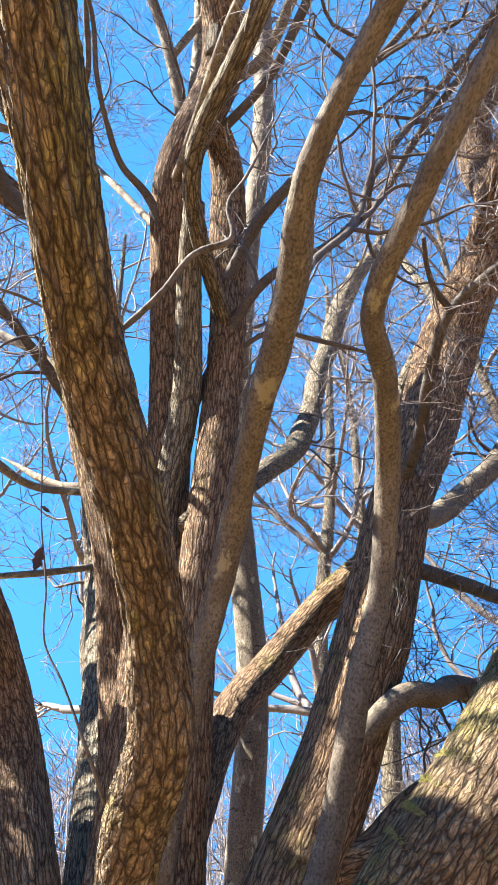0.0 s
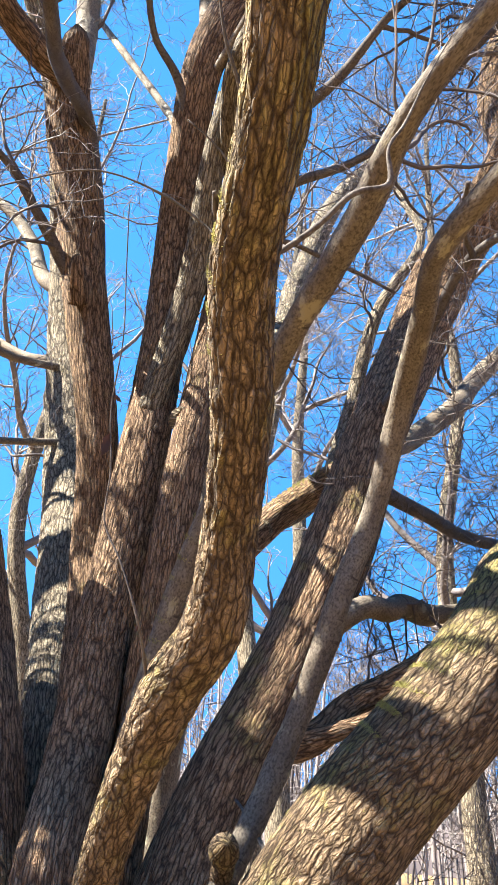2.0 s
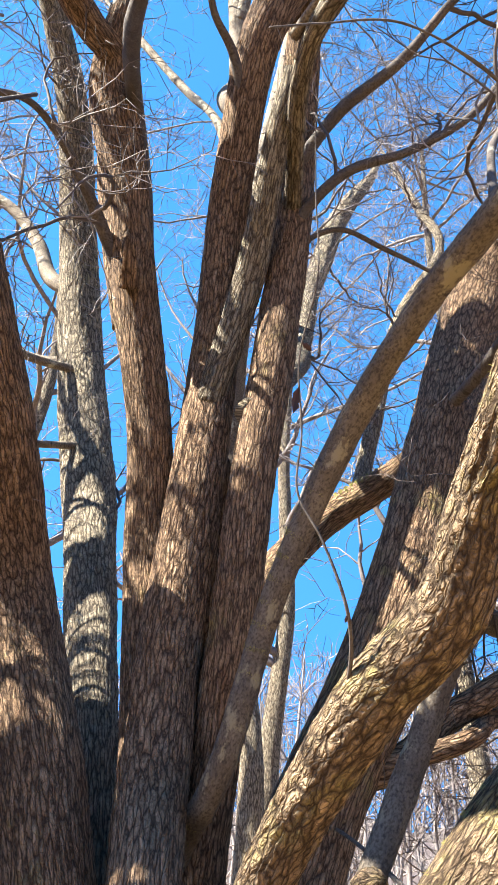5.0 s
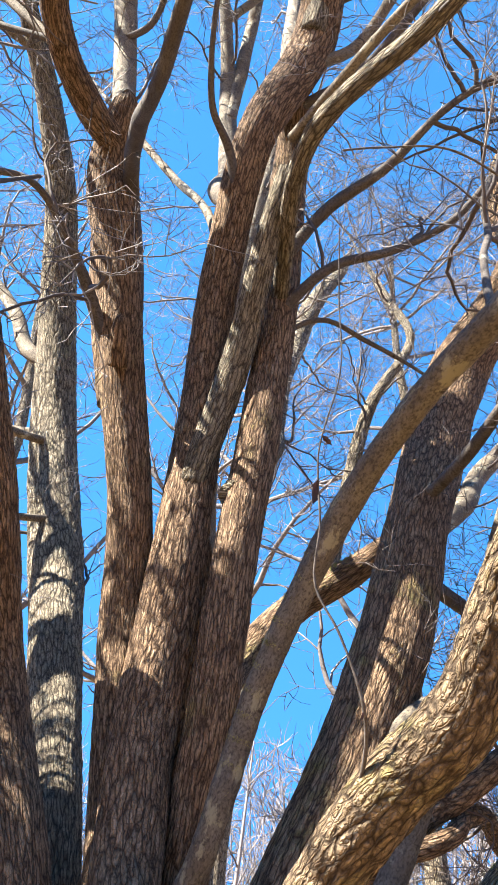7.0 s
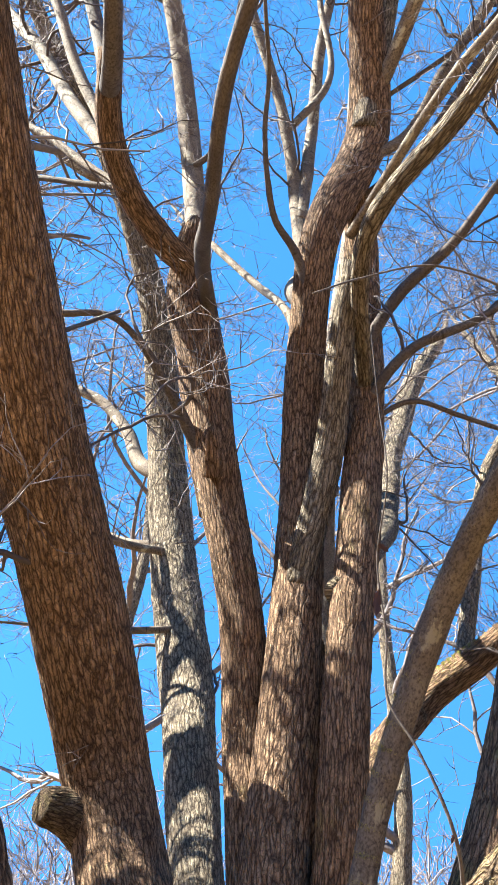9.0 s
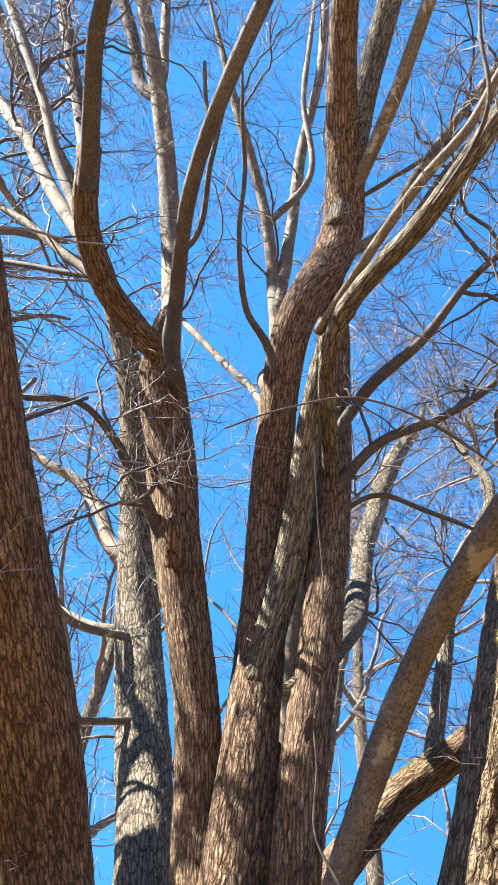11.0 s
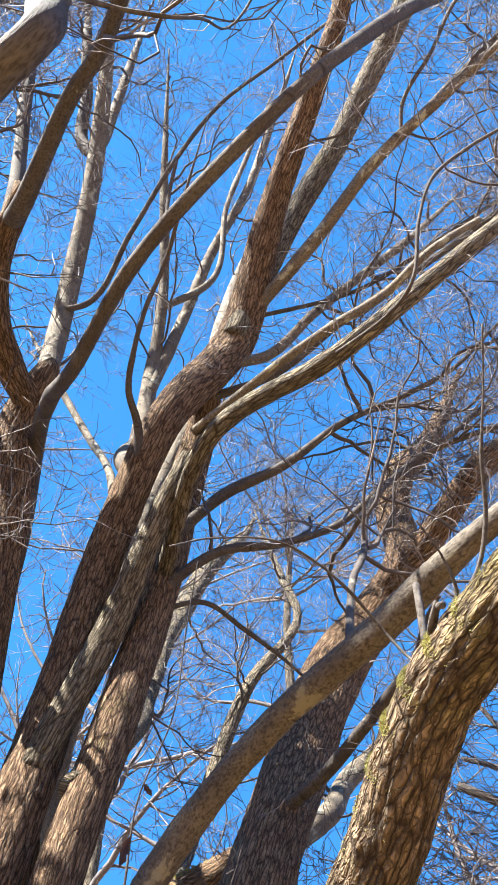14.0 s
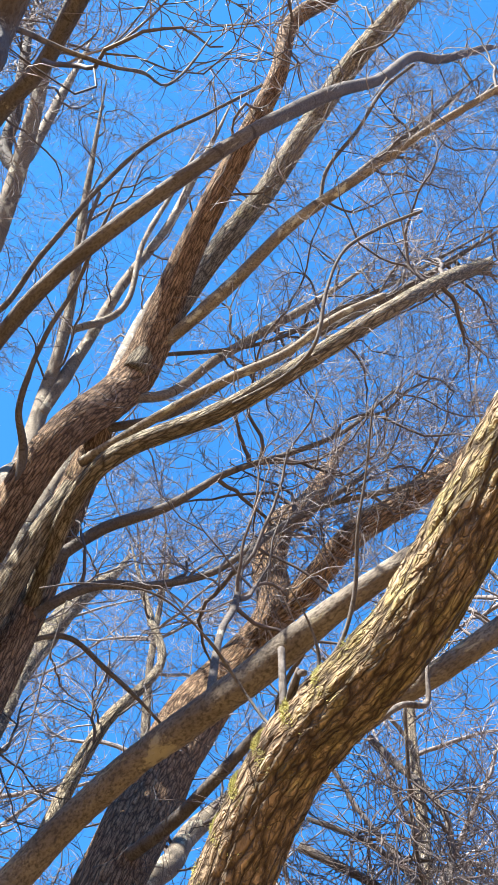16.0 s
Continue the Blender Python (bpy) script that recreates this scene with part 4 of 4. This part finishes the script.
limb("D4", "branch", stem_d, BARK_LICHEN, [(-0.1472, 3.4712, 6.7056, 0.0454), (0.1939, 3.4322, 7.0404, 0.0431), (0.5019, 3.2121, 7.6963, 0.0426), (0.8492, 3.0431, 8.4202, 0.0416), (1.2056, 2.879, 9.1431, 0.0416), (1.632, 2.668, 10.112, 0.0238), (2.044, 2.48, 11.092, 0.0069)], **thin)
limb("X2", "branch", stem_c, BARK_LICHEN, [(-0.5874, 4.4987, 8.8834, 0.0389), (-0.2335, 4.3442, 9.5076, 0.0369), (-0.3397, 4.0488, 10.9387, 0.0338), (-0.312, 3.8005, 12.3818, 0.0309), (-0.2945, 3.6202, 13.4739, 0.0179), (-0.285, 3.44, 14.563, 0.005)], **thin)
limb("NB", "shoot", stem_e, BARK_YOUNG, [(0.188, 4.06, 1.728, 0.0079), (0.207, 3.622, 1.628, 0.0079), (0.231, 3.173, 1.479, 0.0079)], **fine)
limb("WT", "shoot", stem_w, BARK_YOUNG, [(-1.7334, 2.7529, 3.8785, 0.0124), (-1.5998, 3.094, 4.4159, 0.0112), (-1.5312, 3.434, 4.8973, 0.011)], **fine)
limb("KE", "knot", stem_e, BARK_WARM, [(0.133, 3.602, 1.281, 0.0536), (0.083, 3.202, 1.441, 0.0421), (0.054, 2.977, 1.495, 0.0383), (0.054, 2.936, 1.504, 0.0153)], "rounded stub of a lost limb", step=0.006, rough=0.005, ridge=(0.03, 0.14))
limb("KW", "knot", stem_w, BARK_WARM, [(-1.3198, 4.481, 2.5104, 0.16), (-1.4041, 4.4207, 2.5307, 0.125), (-1.4743, 4.3711, 2.5367, 0.1), (-1.5224, 4.3358, 2.5355, 0.088), (-1.5463, 4.3173, 2.5359, 0.08)], "swollen knot with a sawn face", step=0.006, rough=0.008, ridge=(0.03, 0.06))
limb("KB", "knot", stem_b, BARK_GREY, [(-0.93, 4.061, 4.291, 0.0608), (-0.95, 3.947, 4.39, 0.0507), (-0.96, 3.897, 4.452, 0.0426), (-0.961, 3.877, 4.482, 0.0304), (-0.961, 3.866, 4.492, 0.0122)], "dark pruned stub", step=0.006, rough=0.008, ridge=(0.03, 0.06))

for key, par in (("BL3", stem_b), ("BL4", stem_b), ("BM2", stem_b), ("D4", stem_d), ("D2", stem_d), ("C4", stem_c), ("C5", stem_c), ("BT", stem_b), ("AB", stem_a), ("AT", stem_a), ("ER1", stem_e), ("GT", stem_g), ("C", stem_c), ("C2", stem_c), ("C3", stem_c), ("Z1", stem_c), ("Z2", stem_c), ("D1", stem_d), ("BL1", stem_b), ("BL2", stem_b),
                 ("BM", stem_b), ("K", stem_d), ("M", stem_c), ("P", stem_d), ("E", stem_e), ("E2", stem_e), ("R1", stem_d), ("A", stem_a), ("I", stem_e)):
    side_branches(key, par, TW, 4 if key in ("BT", "I") else 10, 0.62 if key in "CE" else 0.25, 1.0, 1.5, 0.015, TWIG)
# Shoots kept apart for the darker twig colour, which paints in their shade.
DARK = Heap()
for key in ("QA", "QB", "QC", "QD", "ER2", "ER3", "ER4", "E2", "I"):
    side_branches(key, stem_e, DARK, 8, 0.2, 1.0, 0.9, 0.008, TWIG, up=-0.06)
# Crowns for the two added stems, put there for dappled shade.
for key, par in (("V", shade_stem_v), ("U", shade_stem_u)):
    side_branches(key, par, TW, 7, 0.55, 1.0, 1.6, 0.03, TWIG)
twigs = new("twigs", TW.mesh("twigs", TWIG_SUN_SHADE))
twigs.parent = oak
tagged(twigs, "fine bare grey twigs", kind="stuff")
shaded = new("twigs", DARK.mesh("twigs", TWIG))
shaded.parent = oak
tagged(shaded, "fine drooping twigs, coloured dark for shade", kind="stuff")

def far_tree(x, y, height, r, lean=(0, 0)):
    """A leafless tree apart from the oak, two of them unseen and added for shade: trunk, limbs, and a crown of fine
    twigs.
    """
    tree = tagged(new("bare_tree"), "bare grey tree standing apart; two of these are unseen, for shade", "tree", "trees behind the oak")
    tree.location = (x, y, 0)
    base = [(0, 0, -0.1, r * 1.25)]
    for k in range(1, 6):
        base.append((lean[0] * height * k / 5 + RNG.normal() * 0.12, lean[1] * height * k / 5 + RNG.normal() * 0.12, height * k / 5, r * (1 - 0.16 * k)))
    limb("T", "trunk", tree, BARK_PALE, base, step=0.04, rough=0.012, ridge=(0.08, 0.3))
    c = COURSE["T"]
    heap = Heap()
    count = 16
    i = RNG.integers(25, 78, count)
    side = unit(RNG.normal(size=(count, 3)) * np.array([1, 1, 0.2]) + np.array([0, 0, 0.5]))
    pts, rad = grow(c[i, :3], side, height * 0.33 * RNG.uniform(0.5, 1.1, count), 0.5 * c[i, 3], 12, 0.14, 0.07)
    for k in range(count):
        v, q = tubes(pts[k:k + 1], rad[k:k + 1], 7)
        new("limb", mesh_from("limb", v, q, TWIG_SUN_SHADE)).parent = tree
    spray(heap, pts, rad, (7, 4, 3), (1.4, 0.7, 0.35), (0.45, 0.6, 0.7), 0.006, 0.24, 0.05)
    tw = new("twigs", heap.mesh("twigs", TWIG_SUN_SHADE))
    tw.parent = tree
    tagged(tw, kind="stuff")
    return tree


def leaf(parent, at, size, turn):
    """A withered, lobed, curled leaf."""
    bm = bmesh.new()
    rows = []
    for k in range(9):
        u = k / 8
        half = size * 0.2 * math.sin(math.pi * min(1, u * 1.02 + 0.02)) ** 0.7 * (1 + 0.25 * math.cos(u * 19))
        curl = 0.5 * size * u * u
        rows.append([bm.verts.new((sx * half, -curl * 0.6 - 0.35 * abs(sx) * half, -u * size)) for sx in (-1, -0.45, 0, 0.45, 1)])
    for r0, r1 in zip(rows, rows[1:]):
        for q in range(4):
            bm.faces.new((r0[q], r0[q + 1], r1[q + 1], r1[q]))
    bmesh.ops.solidify(bm, geom=bm.faces[:], thickness=0.0004)
    me = bpy.data.meshes.new("leaf")
    bm.to_mesh(me)
    bm.free()
    me.materials.append(LEAF)
    ob = new("leaf", me)
    ob.matrix_world = pose(*at, *turn)
    ob.parent = parent
    return ob


LEAF = twig_material("withered_leaf", (0.12, 0.065, 0.055), (0.09, 0.05, 0.045))
for u, size, turn in ((0.62, 0.07, (20, 10, 40)), (0.68, 0.03, (-30, 30, 120)), (0.3, 0.02, (10, -20, 200))):
    p = COURSE["VN"][int(u * 79)]
    leaf(stem_n, p[:3], size, turn)
leaf(stem_d, (0.78, 2.9, 6.0), 0.07, (30, 20, 60))

# ---- moss cushions ----
def moss(key, parent, place, reach, lean, count, spread, size):
    c = COURSE[key]
    mid_i = int(((c[:, :3] - np.array(place)) ** 2).sum(1).argmin())
    span = reach / np.linalg.norm(c[40, :3] - c[41, :3])
    i = np.clip(mid_i + RNG.normal(size=count) * span, 0, 77).astype(int)
    t = unit(c[i + 1, :3] - c[i, :3])
    d = np.array(lean) + spread * RNG.normal(size=(count, 3))
    d = unit(d - t * (d * t).sum(1, keepdims=True))
    start = c[i, :3] + t * RNG.uniform(-0.01, 0.01, (count, 1)) + d * c[i, 3:] * 0.98
    pts, rad = grow(start, d + 0.6 * RNG.normal(size=d.shape), size * RNG.uniform(0.5, 1.5, count), np.full(count, 0.13 * size), 3, 0.5, 0.0, 0.6)
    h = Heap()
    h.add(pts, rad, 3)
    ob = new("moss", h.mesh("moss", MOSS))
    ob.parent = parent
    tagged(ob, "yellow-green moss cushion", kind="stuff")


MOSS = twig_material("moss", (0.34, 0.31, 0.09), (0.22, 0.20, 0.06))
moss("N", stem_n, (-0.36, 1.2, 2.5), 0.1, (-0.8, 0.2, 0.6), 6000, 0.4, 0.006)
moss("G", stem_g, (-0.31, 3.6, 1.85), 0.45, (-0.5, -0.6, 0.4), 5000, 0.5, 0.007)
moss("F", stem_f, (0.5, 2.8, 1.9), 0.4, (-0.5, -0.3, 0.9), 4500, 0.3, 0.009)
moss("H", stem_d, (0.6, 4.7, 3.5), 0.12, (0, -0.4, 1), 4500, 0.45, 0.012)

# ---- trees behind, and two unseen at the left for shade ----
behind = tagged(new("bare_tree"), "slim bare tree with pale patched bark behind the oak", "tree", "trees behind the oak")
limb("J", "trunk", behind, BARK_LICHEN, [(-0.06, 6.4, -0.1, 0.178), (-0.021, 6.318, 0.933, 0.1385), (0.017, 6.275, 1.956, 0.1286), (0.121, 6.283, 3.338, 0.1222), (0.002, 6.191, 5.23, 0.1174), (0.106, 6.023, 7.35, 0.1129), (0.333, 5.876, 9.661, 0.1109), (0.392, 5.722, 12.094, 0.1106), (0.401, 5.663, 12.912, 0.0637), (0.448, 5.623, 13.739, 0.0179)], step=0.018, rough=0.006, ridge=(0.03, 0.17))
JH = Heap()
side_branches("J", behind, JH, 14, 0.35, 1.0, 2.0, 0.02, TWIG_SUN_SHADE, name="limb")
jt = new("twigs", JH.mesh("twigs", TWIG_SUN_SHADE))
jt.parent = behind
tagged(jt, kind="stuff")
# The last two stand unseen at the left, added to shade the lower stems.
for x, y, h, r in ((-4.5, 11, 13, 0.2), (-2.0, 13, 15, 0.2), (1.5, 11.5, 14, 0.2), (4.2, 10, 13, 0.18), (7.0, 8.5, 13, 0.2), (3.0, 16, 16, 0.25), (-6.5, 16, 15, 0.25), (6.0, 4.0, 12, 0.2), (-4.3, 3.4, 7.5, 0.48), (-4.6, 4.8, 10, 0.3)):
    far_tree(x, y, h, r, (RNG.normal() * 0.05, RNG.normal() * 0.05))


def far_woods():
    """The wood's edge beyond the meadow: many bare stems and their haze of twigs."""
    heap = Heap()
    n = 300
    az = RNG.uniform(-0.5, 0.55, n)
    dist = RNG.uniform(26, 80, n)
    start = np.stack([dist * np.sin(az), dist * np.cos(az), np.full(n, -0.2)], 1)
    pts, rad = grow(start, np.tile((0, 0, 1.0), (n, 1)), dist * RNG.uniform(0.18, 0.30, n), RNG.uniform(0.05, 0.13, n), 6, 0.08, 0.1, 0.8)
    heap.add(pts, rad, 5)
    spray(heap, pts, rad, (13, 4, 0), (2.4, 1.3, 0.6), (0.4, 0.55, 0.6), 0.024, 0.24, 0.1)
    return heap.mesh("far_woods", TWIG_SUN_SHADE)


tagged(new("far_woods", far_woods()), "hazy edge of a leafless wood beyond the field", "trees", kind="stuff")


def ridge_mesh():
    """The low wooded ridge that closes the view."""
    m, t, b = material("distant_woods", 1.0)
    co = t.nodes.new("ShaderNodeTexCoord").outputs["Object"]
    t.links.new(mix(t, grain(t, co, 0.35, (1, 1, 1), 6), (0.10, 0.082, 0.082), (0.05, 0.04, 0.042)), b.inputs["Base Color"])
    th = np.linspace(0, 2 * math.pi, 720, endpoint=False)
    rows = []
    for r, z in ((118, -1.0), (120, 4.5), (124, 8.5), (135, 11.0), (170, 12.0), (260, 0.0)):
        p = np.stack([r * np.cos(th), r * np.sin(th), 0 * th], -1)
        p[:, 2] = z * (1 + 0.5 * value_noise(p * 0.05) + 0.35 * value_noise(p * 0.4)) if z > 0 else z
        rows.append(p)
    k = np.arange(5)[:, None] * 720
    j = np.arange(720)[None]
    j2 = (j + 1) % 720
    return mesh_from("wooded_ridge", np.stack(rows), np.stack([k + j, k + j2, k + 720 + j2, k + 720 + j], -1), m)


tagged(new("backdrop", ridge_mesh()), "low hazy wooded ridge on the horizon", "hill", kind="structure")
